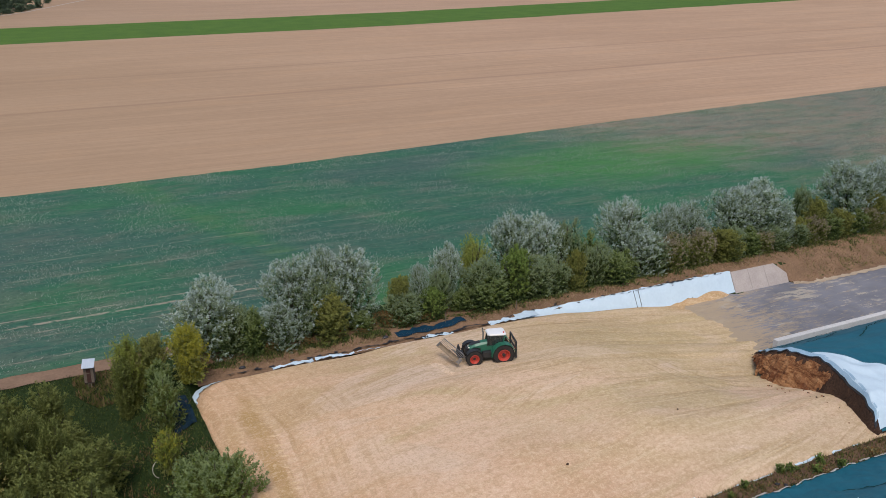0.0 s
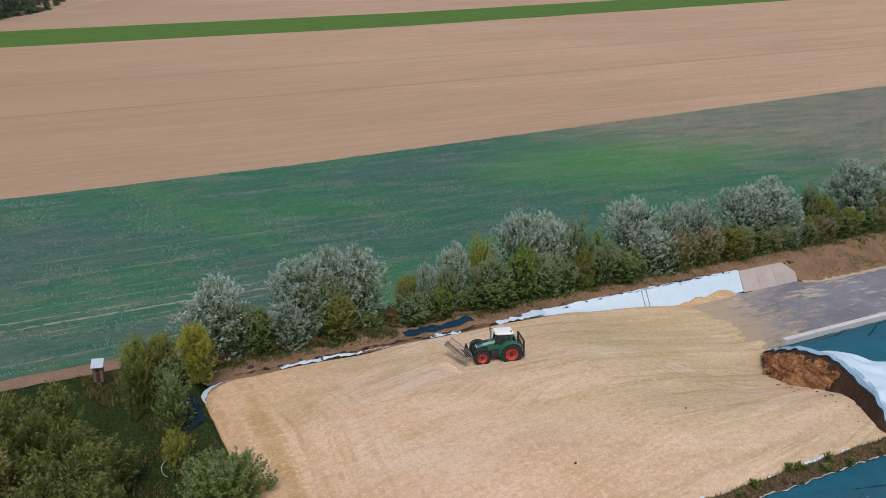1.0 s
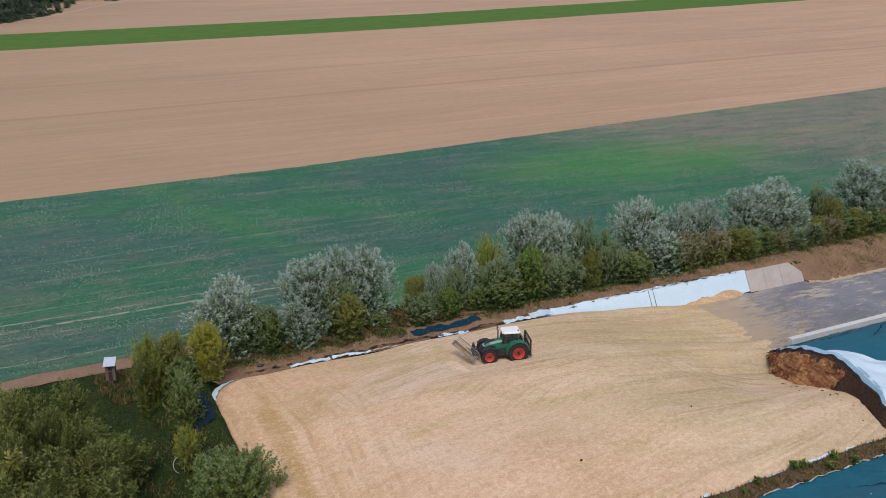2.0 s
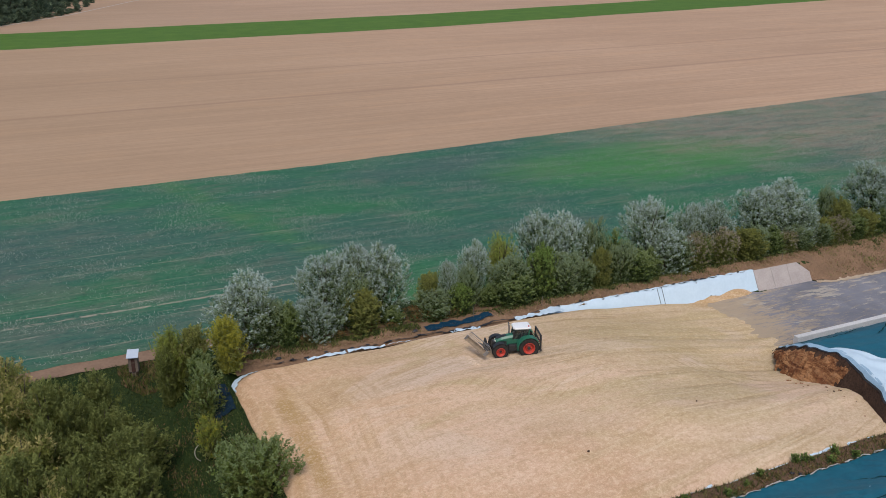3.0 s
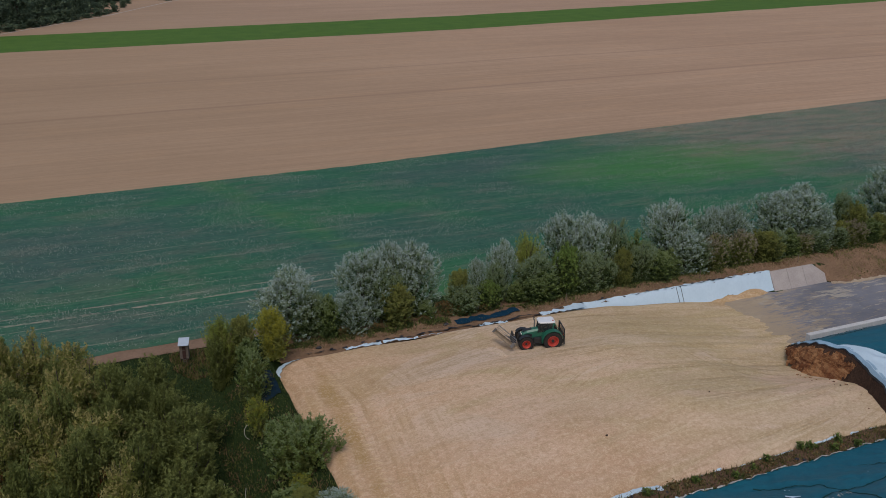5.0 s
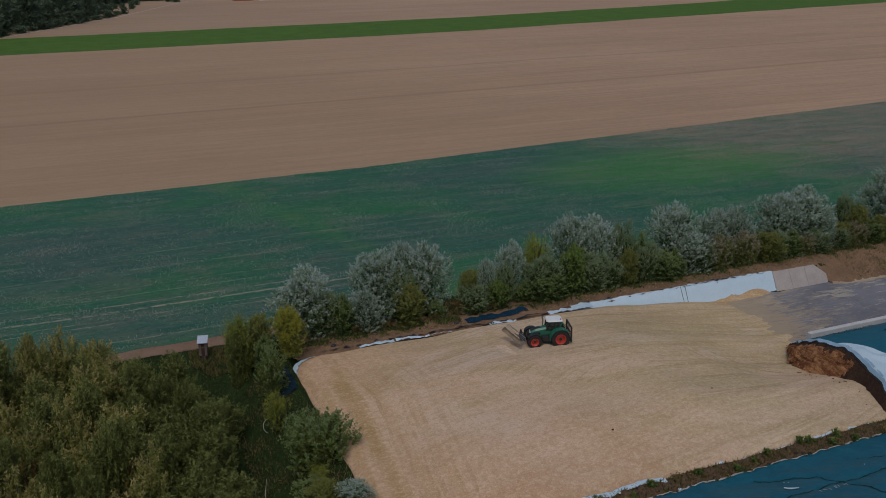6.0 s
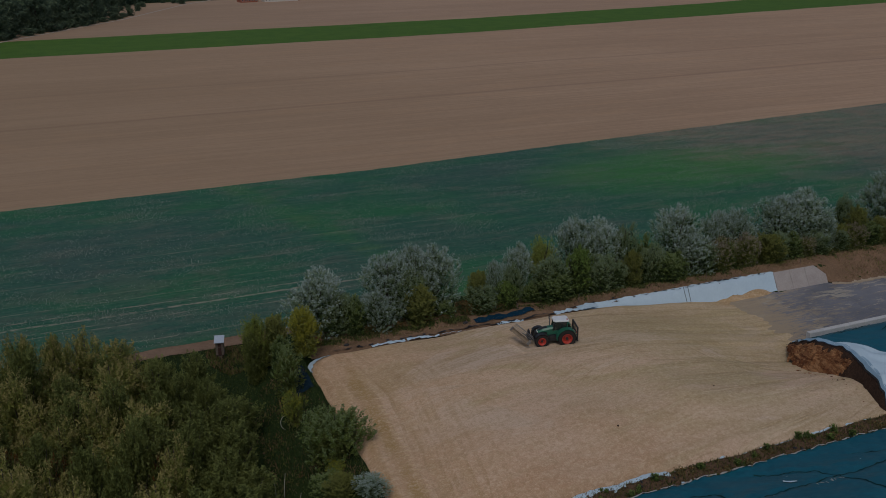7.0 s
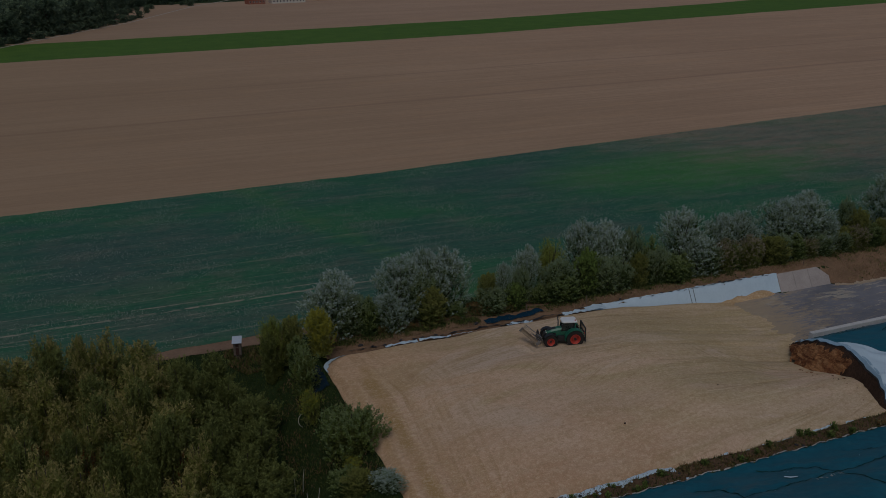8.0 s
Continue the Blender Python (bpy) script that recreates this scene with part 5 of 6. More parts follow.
# nearly all blades in the darkened colour, which stands for the copse's shade
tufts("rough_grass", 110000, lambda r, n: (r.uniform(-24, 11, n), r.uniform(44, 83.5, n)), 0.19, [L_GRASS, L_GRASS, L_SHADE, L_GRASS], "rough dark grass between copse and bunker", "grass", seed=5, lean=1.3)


def hedge_foot(r, n):
    x, y = r.uniform(12, 108, n), 73.1 + 4.6 * r.random(n) + 0.4 * r.normal(size=n)
    keep = (y > 72.8) & (rough(x, y, 3.0) + 0.9 * (y - np.interp(x, [40, 50], [74.0, 74.8])) + 0.5 * r.normal(size=n) > 0.0) & ~((x > 31) & (x < 40) & (y < 74.6))
    return x[keep], y[keep]


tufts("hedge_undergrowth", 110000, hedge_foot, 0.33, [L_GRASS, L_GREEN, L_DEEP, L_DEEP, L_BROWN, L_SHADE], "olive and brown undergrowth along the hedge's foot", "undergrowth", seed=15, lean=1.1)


def hide_grass(r, n):
    x, y = r.uniform(2.6, 10.5, n), r.uniform(75.8, 82.6, n)
    keep = (rough(x, y, 3.5) + 0.6 * r.normal(size=n) > -0.1) & (x + 0.5 * (y - 76) > 4.0)
    return x[keep], y[keep]


tufts("dry_grass", 12000, hide_grass, 0.42, [L_BROWN, L_SHADE, M_DRY_WEED, L_GRASS, L_SHADE], "dry brown grass round the raised hide", "grass", seed=16, lean=0.8)


def soil_grass(r, n):
    x, y = r.uniform(4.2, 10.8, n), r.uniform(46, 70, n)
    keep = rough(x, y, 6.0) + 0.5 * r.normal(size=n) > 0.3
    return x[keep], y[keep]


tufts("faded_grass", 16000, soil_grass, 0.28, [L_BROWN, L_SHADE, M_DRY_WEED, L_GRASS, L_GRASS], "faded brown grass beside the bunker's end", "grass", seed=17, lean=1.0)


# ---- the tractor with its push blade ----
def tyre(radius, width, rim, lugs):
    """Tyre with a bulged wall and slanted lugs, axle along y."""
    w = width / 2
    bm = lathe([(rim, -w * 0.8), (rim + 0.05, -w * 0.92), (radius * 0.82, -w), (radius * 0.94, -w * 0.93), (radius * 0.965, -w * 0.7),
                (radius * 0.97, 0), (radius * 0.965, w * 0.7), (radius * 0.94, w * 0.93), (radius * 0.82, w), (rim + 0.05, w * 0.92), (rim, w * 0.8)], 32)
    for k in range(lugs):
        for s in (-1, 1):
            a = 2 * math.pi * (k + (0.5 if s > 0 else 0)) / lugs
            m = Matrix.Rotation(-a, 4, "Y") @ Matrix.Translation((radius * 0.975, s * w * 0.46, 0)) @ Matrix.Rotation(s * 0.6, 4, "X")
            box_into(bm, (radius * 0.06, w * 0.95, 0.07), m)
    return bm


def rim_disc(r, w, side):
    """Dished wheel disc with a flange, hub and bolts, open towards the given side."""
    s = side * w / 2
    bm = lathe([(r, s * 0.8), (r + 0.03, s * 0.95), (r - 0.02, s * 0.98), (r - 0.06, s * 0.7), (r - 0.10, s * 0.15), (r * 0.55, s * 0.05), (r * 0.5, s * 0.35), (r * 0.3, s * 0.4), (0.11, s * 0.42), (0.001, s * 0.45)], 28)
    for k in range(8):
        a = 2 * math.pi * k / 8
        box_into(bm, (0.05, 0.05, 0.05), pose(r * 0.4 * math.cos(a), s * 0.42, r * 0.4 * math.sin(a)))
    return bm


def rounded(x, half, z0, z1, cut=0.16):
    """A ring across the tractor with cut upper corners."""
    return [(x, -half, z0), (x, half, z0), (x, half, z1 - cut), (x, half - cut, z1), (x, -half + cut, z1), (x, -half, z1 - cut)]


def build_tractor(at):
    tr = thing("tractor", "green farm tractor with white roof and red rims on silage", "tractor", at=at)
    base = 2.8
    hood = part("hood", loft([rounded(1.15, 0.47, 1.15, 2.10, 0.16), rounded(1.9, 0.45, 1.10, 2.02, 0.18), rounded(2.6, 0.41, 1.05, 1.87, 0.18), rounded(3.02, 0.37, 1.05, 1.68, 0.18), rounded(3.20, 0.31, 1.08, 1.50, 0.16)]), M_GREEN_PAINT, tr)
    part("hood_vent", box((1.0, 0.46, 0.04), pose(2.55, 0, 1.905, 0, 14), 0.01), M_BLACK, hood, "black vent on the bonnet")
    part("grille", box((0.50, 0.66, 0.62), pose(3.22, 0, 1.18, 0, -12), 0.05), M_BLACK, hood, "black front grille")
    for s in (-1, 1):
        part("headlight", box((0.06, 0.18, 0.12), pose(3.16, s * 0.21, 1.55, 0, -25, s * 14), 0.02), M_LAMP_GLASS, hood, "clear headlight")
        part("side_vent", box((0.75, 0.02, 0.36), pose(2.45, s * 0.432, 1.38, 0, 0, s * -3), 0.006), M_BLACK, hood, "black side grille")
    bm = box((3.4, 0.62, 0.52), pose(1.6, 0, 0.88), 0.05)
    box_into(bm, (0.9, 0.9, 0.7), pose(0, 0, 1.0), 0.08)
    part("chassis", bm, M_BLACK, tr)
    for s in (-1, 1):
        part("tank", box((1.15, 0.46, 0.62), pose(1.35, s * 0.58, 0.93), 0.08), M_BLACK, tr, "black fuel tank and steps")
    part("rear_axle", bar((0, -1.3, 1.0), (0, 1.3, 1.0), 0.16, 10), M_BLACK, tr)
    part("front_axle", bar((base, -1.15, 0.78), (base, 1.15, 0.78), 0.13, 10), M_BLACK, tr)
    for x, r, w, rr, y, lugs, nm in ((0, 1.03, 0.72, 0.57, 1.02, 20, "rear"), (base, 0.80, 0.60, 0.43, 1.0, 17, "front")):
        for s in (-1, 1):
            wheel = part("wheel", rim_disc(rr, w, s), M_RED, tr, "red painted wheel rim", True)
            wheel.matrix_basis = pose(x, s * y, r - 0.03)
            part("tyre", tyre(r, w, rr, lugs), M_TYRE, wheel, "black lugged tyre dusted with silage")
    # cab
    low = [(1.45, 0.50), (1.45, -0.50), (0.0, -0.72), (0.0, 0.72)]
    high = [(1.20, 0.62), (1.20, -0.62), (-0.15, -0.72), (-0.15, 0.72)]
    part("cab_base", loft([[(x, y, 1.30) for x, y in low], [(x, y, 1.74) for x, y in low]]), M_GREEN_PAINT, tr)
    for k in range(4):
        (ax, ay), (bx, by) = low[k], high[k]
        part("pillar", bar((ax, ay, 1.72), (bx, by, 2.80), 0.065, 6), M_GREEN_PAINT if k > 1 else M_BLACK, tr, "green rear cab pillar" if k > 1 else "black cab pillar")
        (cx, cy), (dx, dy) = low[(k + 1) % 4], high[(k + 1) % 4]
        bm = bmesh.new()
        mid = Vector((0.6, 0, 2.3))
        pts = [Vector((ax, ay, 1.76)), Vector((cx, cy, 1.76)), Vector((dx, dy, 2.78)), Vector((bx, by, 2.78))]
        out = (sum(pts, Vector()) / 4 - mid).normalized() * 0.012
        outer = [bm.verts.new(p + out) for p in pts]
        inner = [bm.verts.new(p - out) for p in pts]
        bm.faces.new(outer)
        bm.faces.new(list(reversed(inner)))
        for i in range(4):
            bm.faces.new((outer[i], inner[i], inner[(i + 1) % 4], outer[(i + 1) % 4]))
        bmesh.ops.recalc_face_normals(bm, faces=bm.faces)
        part("window", bm, M_WINDOW, tr, "dark tinted cab glass")
    for s in (-1, 1):
        part("door_frame", bar((0.72, s * 0.62, 1.74), (0.50, s * 0.68, 2.80), 0.04, 6), M_BLACK, tr)
    bm = box((0.5, 0.52, 0.12), pose(0.45, 0, 1.9), 0.05)
    box_into(bm, (0.12, 0.5, 0.7), pose(0.18, 0, 2.25, 0, -8), 0.05)
    part("seat", bm, M_BLACK, tr, "dark driver's seat, empty")
    part("console", box((0.25, 0.4, 0.55), pose(1.2, 0, 2.0, 0, -12), 0.05), M_BLACK, tr)
    part("roof", loft([[(x * k + 0.50, y * k, z) for x, y in ((0.92, 0.50), (0.78, 0.70), (-0.70, 0.76), (-0.84, 0.58), (-0.84, -0.58), (-0.70, -0.76), (0.78, -0.70), (0.92, -0.50))]
                       for k, z in ((0.93, 2.76), (1.0, 2.81), (1.0, 2.88), (0.93, 2.95), (0.72, 2.98))]), M_WHITE_PAINT, tr, "white cab roof")
    for s in (-1, 1):
        part("work_lamp", box((0.07, 0.22, 0.10), pose(1.43, s * 0.42, 2.83), 0.02), M_LAMP_GLASS, tr, "roof work lamp")
        bm = bar((1.25, s * 0.62, 2.72), (1.55, s * 1.12, 2.78), 0.025, 5)
        box_into(bm, (0.08, 0.24, 0.42), pose(1.56, s * 1.15, 2.63), 0.03)
        part("mirror", bm, M_BLACK, tr, "black wing mirror")
        # mudguards follow the rear tyres
        arc_pts = []
        for k in range(9):
            a = radians(-8 + k * 21)
            arc_pts.append([(1.16 * math.cos(a), s * (1.02 - 0.38), 1.0 + 1.16 * math.sin(a)), (1.16 * math.cos(a), s * (1.02 + 0.36), 1.0 + 1.16 * math.sin(a)),
                            (1.10 * math.cos(a), s * (1.02 + 0.36), 1.0 + 1.10 * math.sin(a)), (1.10 * math.cos(a), s * (1.02 - 0.38), 1.0 + 1.10 * math.sin(a))])
        part("mudguard", loft(arc_pts), M_GREEN_PAINT, tr, "green rear mudguard")
        arc_pts = []
        for k in range(6):
            a = radians(35 + k * 24)
            arc_pts.append([(base + 0.9 * math.cos(a), s * 0.72, 0.77 + 0.9 * math.sin(a)), (base + 0.9 * math.cos(a), s * 1.26, 0.77 + 0.9 * math.sin(a)),
                            (base + 0.86 * math.cos(a), s * 1.26, 0.77 + 0.86 * math.sin(a)), (base + 0.86 * math.cos(a), s * 0.72, 0.77 + 0.86 * math.sin(a))])
        part("front_mudguard", loft(arc_pts), M_BLACK, tr)
        part("tail_lamp", box((0.05, 0.16, 0.10), pose(-1.09, s * 1.1, 1.62), 0.02), M_RED, tr, "red tail lamp")
    bm = bar((1.62, -0.58, 1.6), (1.62, -0.58, 2.75), 0.075, 10)
    bar_into(bm, (1.62, -0.58, 2.72), (1.72, -0.58, 2.92), 0.06, 8)
    part("exhaust", bm, M_STEEL, tr, "steel exhaust stack")
    part("beacon", bar((-0.1, 0.5, 2.90), (-0.1, 0.5, 3.08), 0.07, 8), M_RED, tr, "small roof beacon")
    # rear compactor frame
    frame_part = part("rear_frame", box((0.16, 2.5, 0.16), pose(-1.20, 0, 0.68), 0.02), M_BLACK, tr, "black rear ballast frame")
    for s in (-1, 1):
        part("upright", box((0.14, 0.14, 1.64), pose(-1.20, s * 1.12, 1.42), 0.02), M_BLACK, frame_part)
        part("linkage", bar((-0.3, s * 0.45, 0.9), (-1.2, s * 0.45, 0.8), 0.07), M_BLACK, frame_part)
    for z in (1.45, 2.2):
        part("cross_bar", box((0.12, 2.3, 0.12), pose(-1.20, 0, z), 0.02), M_BLACK, frame_part)
    for k in range(5):
        part("slat", box((0.05, 0.10, 1.5), pose(-1.20, -0.8 + 0.4 * k, 1.42), 0.01), M_BLACK, frame_part)
    # push blade in front
    blade = thing("push_blade", "", "")
    blade.parent = tr
    blade.matrix_basis = pose(5.05, -0.34, 0.62, 0, -50, 17)
    part("front_linkage", box((0.55, 0.7, 0.55), pose(3.95, 0, 0.85), 0.06), M_BLACK, tr, "black front linkage block")
    part("hydraulic_frame", box((0.12, 0.9, 0.9), pose(4.15, 0, 1.25, 0, -14), 0.03), M_BLACK, tr)
    bowl = []
    for k in range(8):
        z = 0.46 * k / 7
        x = 0.20 * (2 * k / 7 - 1) ** 2
        bowl.append([(x - 0.03, -2.0, z), (x + 0.03, -2.0, z), (x + 0.03, 2.0, z), (x - 0.03, 2.0, z)])
    part("mouldboard", loft(bowl), M_DUSTY_STEEL, blade, "steel blade dusted with silage")
    part("top_rail", bar((0.22, -2.0, 1.0), (0.22, 2.0, 1.0), 0.04), M_STEEL, blade)
    for k in range(19):
        y = -2.0 + 0.222 * k
        part("grid_bar", bar((0.16, y, 0.44), (0.22, y, 1.0), 0.020, 5), M_STEEL, blade)
    for s in (-1, 1):
        part("side_plate", box((0.40, 0.05, 0.56), pose(0.13, s * 2.02, 0.26), 0.015), M_STEEL, blade)
        part("push_arm", bar((-0.02, s * 0.45, 0.45), (-1.35, s * 0.36, 0.42), 0.08), M_BLACK, blade)
        part("lift_ram", bar((-0.02, s * 0.3, 0.65), (-1.0, s * 0.25, 0.95), 0.05), M_STEEL, blade)
    return tr


TRACTOR_X, TRACTOR_Y = 36.4, 61.6
build_tractor(pose(TRACTOR_X, TRACTOR_Y, float(heap_height(TRACTOR_X - 1.0, TRACTOR_Y)) - 0.12, 0, 0, 164) @ Matrix.Diagonal((0.92, 0.92, 0.92, 1)))
pushed = sheet("loose_silage", lines((29.6, 32.2, 0.1)), lines((59.6, 64.6, 0.1)),
               lambda x, y: heap_height(x, y) - 0.08 + 0.20 * np.exp(-((x - 31.0) / 0.55) ** 2) * smooth01(59.7, 60.6, y) * smooth01(64.5, 63.4, y) * (1 + 0.4 * rough(x, y, 0.8)), M_SILAGE)
tagged(pushed, "low ridge of loose silage under the blade", "silage")


# ---- raised hide beside the track ----
def build_hide(at):
    h = thing("raised_hide", "small grey wooden hunting hide with pale tin roof beside the track", "hide", at=at)
    for sx in (-1, 1):
        for sy in (-1, 1):
            part("leg", box((0.1, 0.1, 0.62), pose(sx * 0.55, sy * 0.5, 0.22), 0.01), M_DARK_WOOD, h)
    part("deck", box((1.35, 1.25, 0.08), pose(0, 0, 0.5), 0.01), M_DARK_WOOD, h)
    for k in range(7):
        x = -0.57 + 0.19 * k
        part("board", box((0.18, 0.04, 2.05), pose(x, 0.58, 1.56), 0.006), M_WOOD, h)
        if not 2 <= k <= 4:
            part("board", box((0.18, 0.04, 1.75), pose(x, -0.58, 1.42), 0.006), M_WOOD, h)
    part("lintel", box((0.60, 0.05, 0.22), pose(0, -0.585, 2.18), 0.006), M_WOOD, h)
    for s in (-1, 1):
        for k in range(6):
            part("board", box((0.04, 0.18, 1.72 + 0.05 * k), pose(s * 0.66, -0.48 + 0.19 * k, 1.40 + 0.025 * k), 0.006), M_WOOD, h)
    door = part("door", box((0.55, 0.04, 1.50), pose(0, -0.59, 1.32), 0.01), M_DOOR, h, "dark reddish plank door")
    part("sill", box((0.5, 0.03, 0.05), pose(0, -0.62, 1.62)), M_WOOD, door)
    roof = part("roof", box((1.70, 1.80, 0.05), pose(0, -0.06, 2.50, 14), 0.01), M_TIN, h, "pale tin roof sloping to the door")
    for k in range(6):
        part("rib", box((0.03, 1.79, 0.03), pose(-0.7 + 0.28 * k, -0.06, 2.54, 14)), M_TIN, roof)
    for s in (-1, 1):
        part("ladder_rail", bar((s * 0.24, -1.05, -0.05), (s * 0.22, -0.62, 0.55), 0.035), M_WOOD, h)
    for k in range(3):
        part("rung", box((0.5, 0.07, 0.04), pose(0, -1.0 + 0.14 * k, 0.06 + 0.19 * k)), M_WOOD, h)
    return h


build_hide(pose(4.0, 80.7, float(land(4.0, 80.7)) - 0.05, 0, 0, -14) @ Matrix.Diagonal((0.64, 0.68, 0.90, 1)))


# ---- far wood, lane and houses ----
def lane_x(y):
    return np.interp(y, [300, 432, 471, 533, 637, 676, 900], [-115, -39.5, -16.8, 21.4, 68.5, 93.5, 230])


ys = np.arange(300, 720, 6.0)
lx = lane_x(ys)
lane = mesh_object("road", [(a - 0.9, b, GROUND + 0.09) for a, b in zip(lx, ys)] + [(a + 0.9, b, GROUND + 0.09) for a, b in zip(lx, ys)],
                   [(i, len(ys) + i, len(ys) + i + 1, i + 1) for i in range(len(ys) - 1)], M_ASPHALT)
tagged(lane, "pale field lane running beside the far wood", "lane", kind="structure")
wood_spots = []
for x, y, top, r in [(-33, 474, 20, 10.0), (-15, 516, 15, 7.0), (6, 548, 18, 10.0), (-49, 446, 17, 8.0), (-3, 540, 12, 6.0)]:
    plant("forest_pale" if x == 6 else "forest", x, y, GROUND + top, r, GROUND)
    wood_spots.append((x, y))
for _ in range(4000):
    y = RNG.uniform(400, 720)
    back = float(np.interp(y, [400, 540, 575, 640, 720], [9, 9, 30, 42, 36]))
    x = float(lane_x(y)) - RNG.uniform(back, back + 75)
    if x < -0.42 * (y - 150) - 40 or min([math.hypot(x - a, y - b) for a, b in wood_spots] or [99]) < 11.0:
        continue
    wood_spots.append((x, y))
for x, y in wood_spots[5:150]:
    plant("forest", x, y, GROUND + float(RNG.uniform(14, 22)), float(RNG.uniform(6.5, 9.5)), GROUND)
for k in range(34):
    y = 405 + 8.6 * k
    x = float(lane_x(y)) - (RNG.uniform(4.0, 6.0) if y < 560 else RNG.uniform(6.0, 30.0))
    plant("forest_edge", x, y, GROUND + float(RNG.uniform(1.5, 5.0)), float(RNG.uniform(3.0, 5.2) if y < 560 else RNG.uniform(2.0, 3.6)), GROUND)


def build_house(at, length, depth, eaves, mat, label):
    h = thing("house", label, "house", "houses at the village edge", at)
    part("wall", box((length, depth, eaves), pose(0, 0, eaves / 2), 0.03), mat, h)
    part("roof", loft([[(-length / 2 - 0.4, -depth / 2 - 0.5, eaves), (-length / 2 - 0.4, depth / 2 + 0.5, eaves), (-length / 2 - 0.4, 0, eaves + depth * 0.42)],
                       [(length / 2 + 0.4, -depth / 2 - 0.5, eaves), (length / 2 + 0.4, depth / 2 + 0.5, eaves), (length / 2 + 0.4, 0, eaves + depth * 0.42)]]), M_ROOF_TILE, h, "dark red tiled roof")
    n = int(length / 2.4)
    for k in range(n):
        win = part("window", box((1.1, 0.08, 1.3), pose(-length / 2 + (k + 0.5) * length / n, -depth / 2 - 0.02, 1.6), 0.02), M_WHITE_PAINT, h, "white framed window")
        part("pane", box((0.9, 0.04, 1.1), pose(-length / 2 + (k + 0.5) * length / n, -depth / 2 - 0.06, 1.6)), M_PANE, win)
    return h


build_house(pose(112, 641, GROUND, 0, 0, 8), 12, 9, 3.4, M_BRICK, "low red brick house at the village edge")
build_house(pose(134.5, 640, GROUND, 0, 0, 4), 24, 10, 3.2, M_PLASTER, "long pale plastered house with many windows")
build_house(pose(166, 655, GROUND, 0, 0, 4), 14, 9, 3.2, M_BRICK, "low red brick house with dark roof")


# ---- small things on the heap and the bank ----
def lump(name, size, mat, label, category, group="", seed=1):
    rng = np.random.default_rng(seed)
    bm = bmesh.new()
    bmesh.ops.create_icosphere(bm, subdivisions=2, radius=1.0)
    for v in bm.verts:
        v.co = Vector((v.co.x * size[0], v.co.y * size[1], v.co.z * size[2])) * (1 + 0.18 * (rng.random() - 0.5))
    return tagged(part(name, bm, mat, None, "", True), label, category, group)


for k, (x, y) in enumerate([(32.0, 44.6), (44.0, 47.2)]):
    c = lump("clod", (0.11 - 0.05 * (k > 0), 0.09 - 0.03 * k, 0.08), M_SPOILED, "dark clod lying on the silage heap", "clod", "clods on the heap", k)
    c.location = (x, y, float(heap_height(x, y)) + 0.04)
for k in range(20):
    x, y = RNG.uniform(56.4, 58.8), RNG.uniform(45.4, 51.5)
    if k > 15:
        y = RNG.uniform(40.5, 46.5)
        x = float(clamp_edge(y)) - RNG.uniform(1.3, 2.6)
    s = RNG.uniform(0.04, 0.09)
    c = lump("silage_lump", (s * 1.3, s, s * 0.8), M_OLD_SILAGE if k % 3 else M_SPOILED, "brown lump of old silage rolled from the clamp", "silage lump", "lumps below the clamp", 40 + k)
    c.matrix_basis = pose(x, y, max(float(heap_height(x, y)), float(clamp_height(x, y))) + 0.3 * s, 0, 0, RNG.uniform(0, 180))
bag = lump("sandbag", (0.22, 0.11, 0.07), M_BLACK_FILM, "dark gravel bag weighing down the film", "sandbag", "gravel bags", 9)
SANDBAGS = [46.4, 49.2, 52.0, 55.2, 58.0, 61.5, 64.0, 68.0, 70.8, 20.6, 24.8, 30.2, 17.3]
for k, x in enumerate(SANDBAGS):
    y = 72.25 + 0.1 * math.sin(k * 2.1) if x > 44 else 71.9
    m = pose(x, y, float(over_edge(x, y)) + 0.17, 0, 0, 25 * math.sin(k * 1.7))
    if k == 0:
        bag.matrix_basis = m
    else:
        copy_thing(bag, m)
for k, x in enumerate((59.15, 59.75)):
    s = part("strap", box((0.05, 2.35, 0.03), pose(0, 0, 0)), M_BLACK_FILM, None)
    s.matrix_basis = pose(x, 71.52, 2.32, 61.4, 0, 0 if k else 3)
    tagged(s, "dark strap hanging down the white film", "strap", "straps on the film")
for x, y in [(44.9, 73.1), (78.2, 72.9), (12.7, 71.9), (36.9, 73.4), (63.2, 73.0)]:
    s = part("stake", bar((0, 0, -0.2), (0.05, 0.02, 1.1), 0.035, 6), M_WOOD, None)
    s.matrix_basis = pose(x, y, float(land(x, y)))
    tagged(s, "thin wooden stake on the bank", "stake", "stakes on the bank")
for x, y, z in [(16.2, 72.6, 0.5), (30.2, 72.9, 0.45)]:
    c = lump("film_bundle", (0.34, 0.20, 0.20), M_BLACK_FILM, "crumpled bundle of dark film on the bank", "film bundle", "film bundles", int(x))
    c.location = (x, y, float(land(x, y)) + 0.08)
weed = make_tree(900, "weed", "bushy green weed on the earth ridge", "weed", "weeds on the ridge", 1.1, 0.6, [L_GREEN, L_LIGHT, L_DEEP], plumes=16, per=26, leaf=0.15, length=0.4, tips=0.45, fill=40)
dock = make_tree(901, "weed", "rust-brown dock plant on the earth ridge", "weed", "weeds on the ridge", 1.0, 0.55, [L_BROWN, L_ORANGE, L_BROWN], plumes=16, per=24, leaf=0.14, length=0.45, up=1.0, tips=0.4, fill=40)
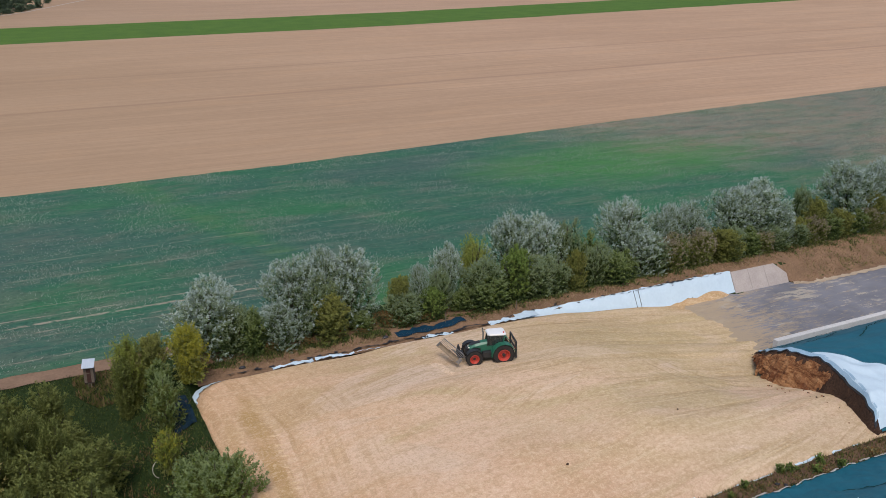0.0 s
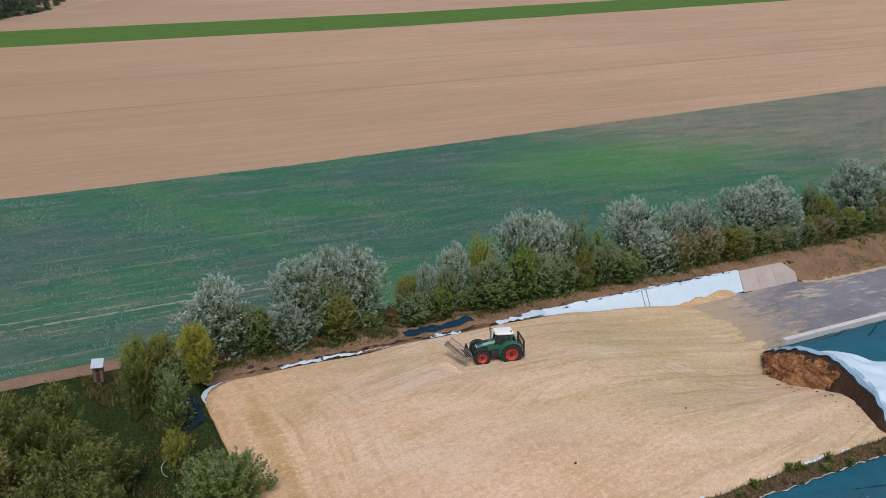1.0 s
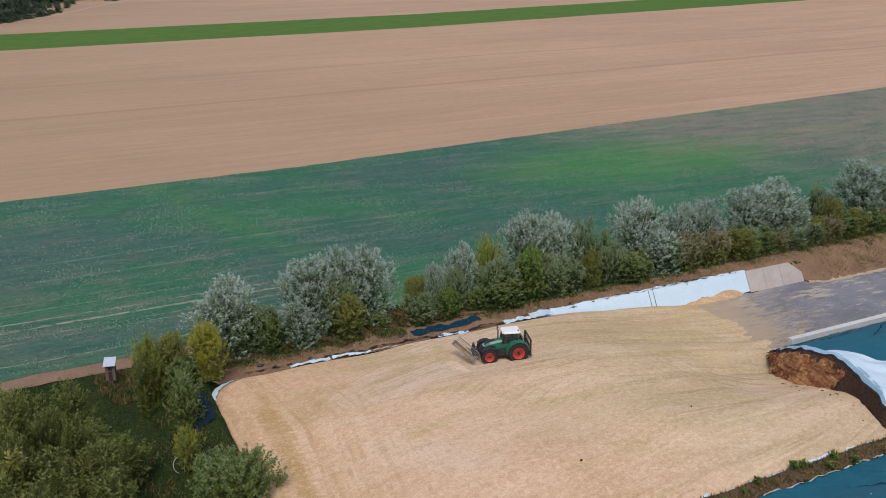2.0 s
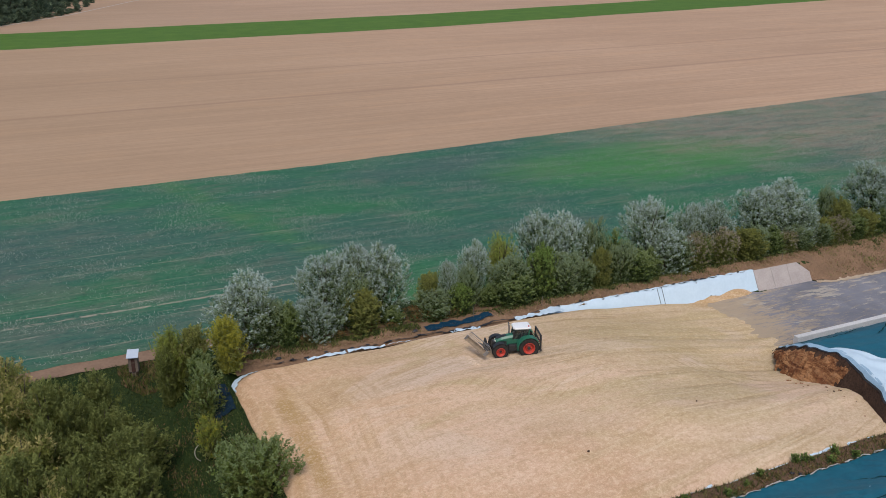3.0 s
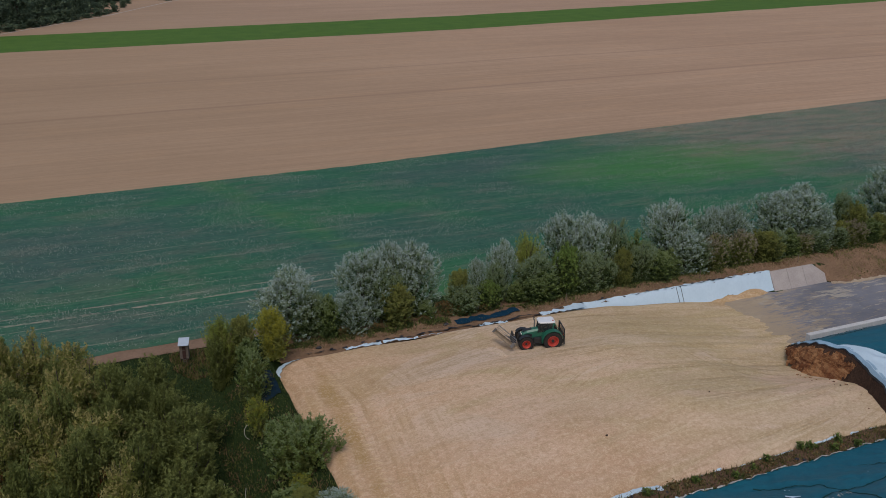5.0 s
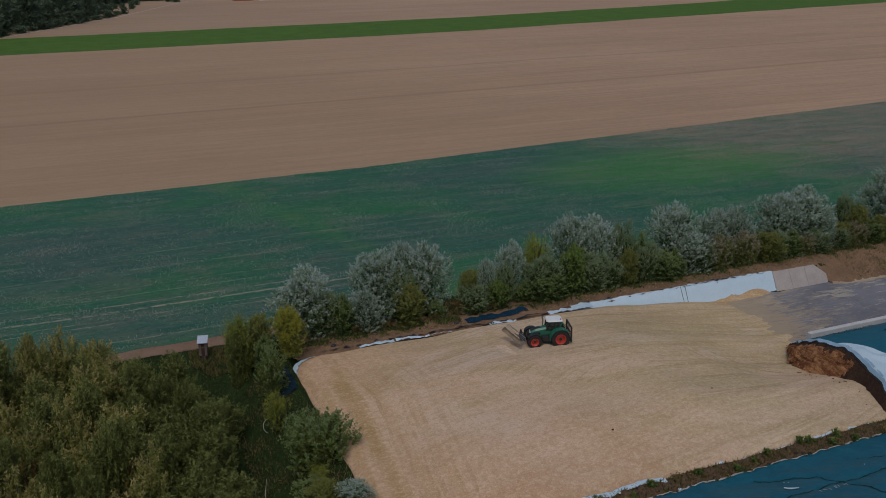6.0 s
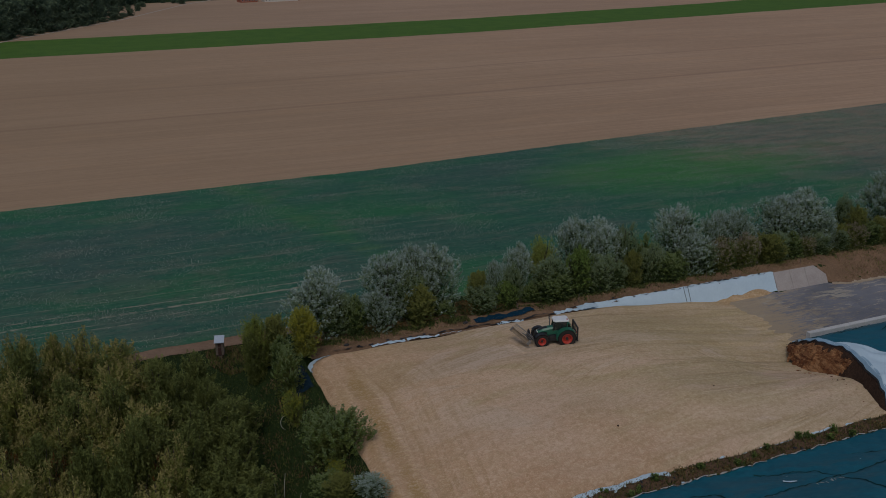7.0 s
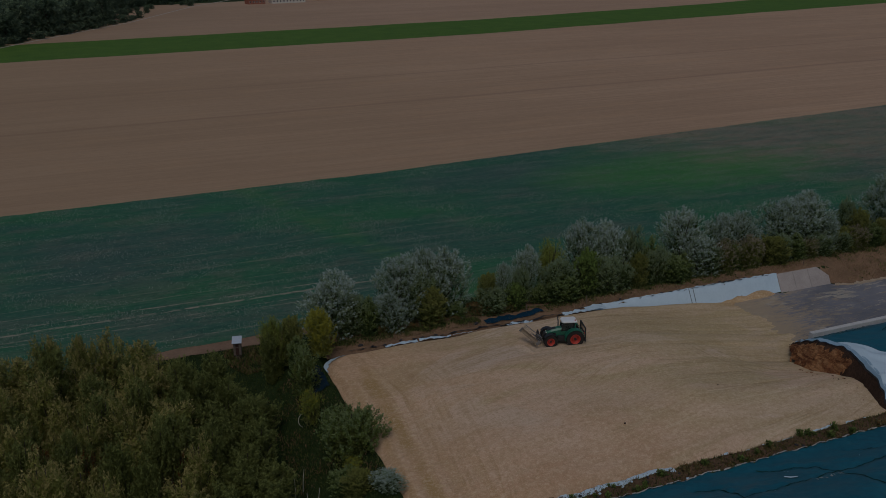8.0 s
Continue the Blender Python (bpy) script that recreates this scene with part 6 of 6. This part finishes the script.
for k in range(70):
    first = weed if RNG.random() < 0.5 else dock
    x, y, s = RNG.uniform(18, 66), RNG.uniform(37.9, 39.2), RNG.uniform(0.35, 0.85)
    m = pose(x, y, float(land(x, y)), 0, 0, RNG.uniform(0, 360)) @ Matrix.Diagonal((s * 1.2, s * 1.2, s * 0.8, 1))
    if first.location.length == 0:
        first.matrix_basis = m
    else:
        copy_scaled(first, m)

for x, y, s in [(36.2, 38.6, 0.7), (50.4, 38.9, 0.85), (30.0, 38.3, 0.6), (41.5, 38.5, 0.6)]:
    copy_scaled(weed, pose(x, y, float(land(x, y)), 0, 0, x * 40) @ Matrix.Diagonal((s, s, s, 1)))
band("sand_edge", [(81.5, 70.3), (82.3, 69.75), (84.0, 69.35), (92.0, 69.2), (104.0, 69.25), (126.0, 69.2)], 0.75, lambda a, b: np.maximum(land(a, b), YARD + 0.03), M_SAND, "pale sandy seam at the yard's edge", "sand", 0.05, 0.02, 0.15, kind="structure")

# debris on the ridge, pale stems in the copse gap, a bent hose
for k in range(16):
    x, y = RNG.uniform(22, 62), RNG.uniform(37.9, 39.0)
    white = k % 3 == 0
    c = lump("film_scrap", (RNG.uniform(0.12, 0.3), RNG.uniform(0.08, 0.18), 0.07), M_WHITE_FILM if white else M_BLACK_FILM, "scrap of white film on the ridge" if white else "scrap of black film on the ridge", "film scrap", "film scraps on the ridge", k)
    c.matrix_basis = pose(x, y, float(land(x, y)) + 0.10, 0, 0, RNG.uniform(0, 180))
for k, (x, y, h) in enumerate([(3.6, 50.5, 2.6), (4.6, 52.0, 2.2), (4.0, 47.5, 2.8), (5.2, 49.0, 1.8), (3.4, 53.6, 2.0)]):
    bm = bar((0, 0, -0.1), (0.10, 0.05, h * 0.55), 0.035, 5)
    bar_into(bm, (0.10, 0.05, h * 0.54), (0.05 + 0.2 * (k % 2), 0.1, h), 0.022, 5)
    st = part("dead_stem", bm, M_PALE_STEM, None)
    st.matrix_basis = pose(x, y, float(land(x, y)))
    tagged(st, "bare pale stem standing in the grass", "stem", "pale stems")
verts, faces = [], []
tube(verts, faces, [(0.55 * math.cos(a), 0.0, 0.75 + 0.75 * math.sin(a)) for a in np.linspace(2.0, 4.4, 12)], [0.035] * 12, 6)
hose = mesh_object("hose", verts, faces, M_PALE_STEM, None, True)
hose.matrix_basis = pose(6.9, 60.6, float(land(6.9, 60.6)) + 0.05)
tagged(hose, "bent pale hose beside the yellow-olive shrub", "hose")
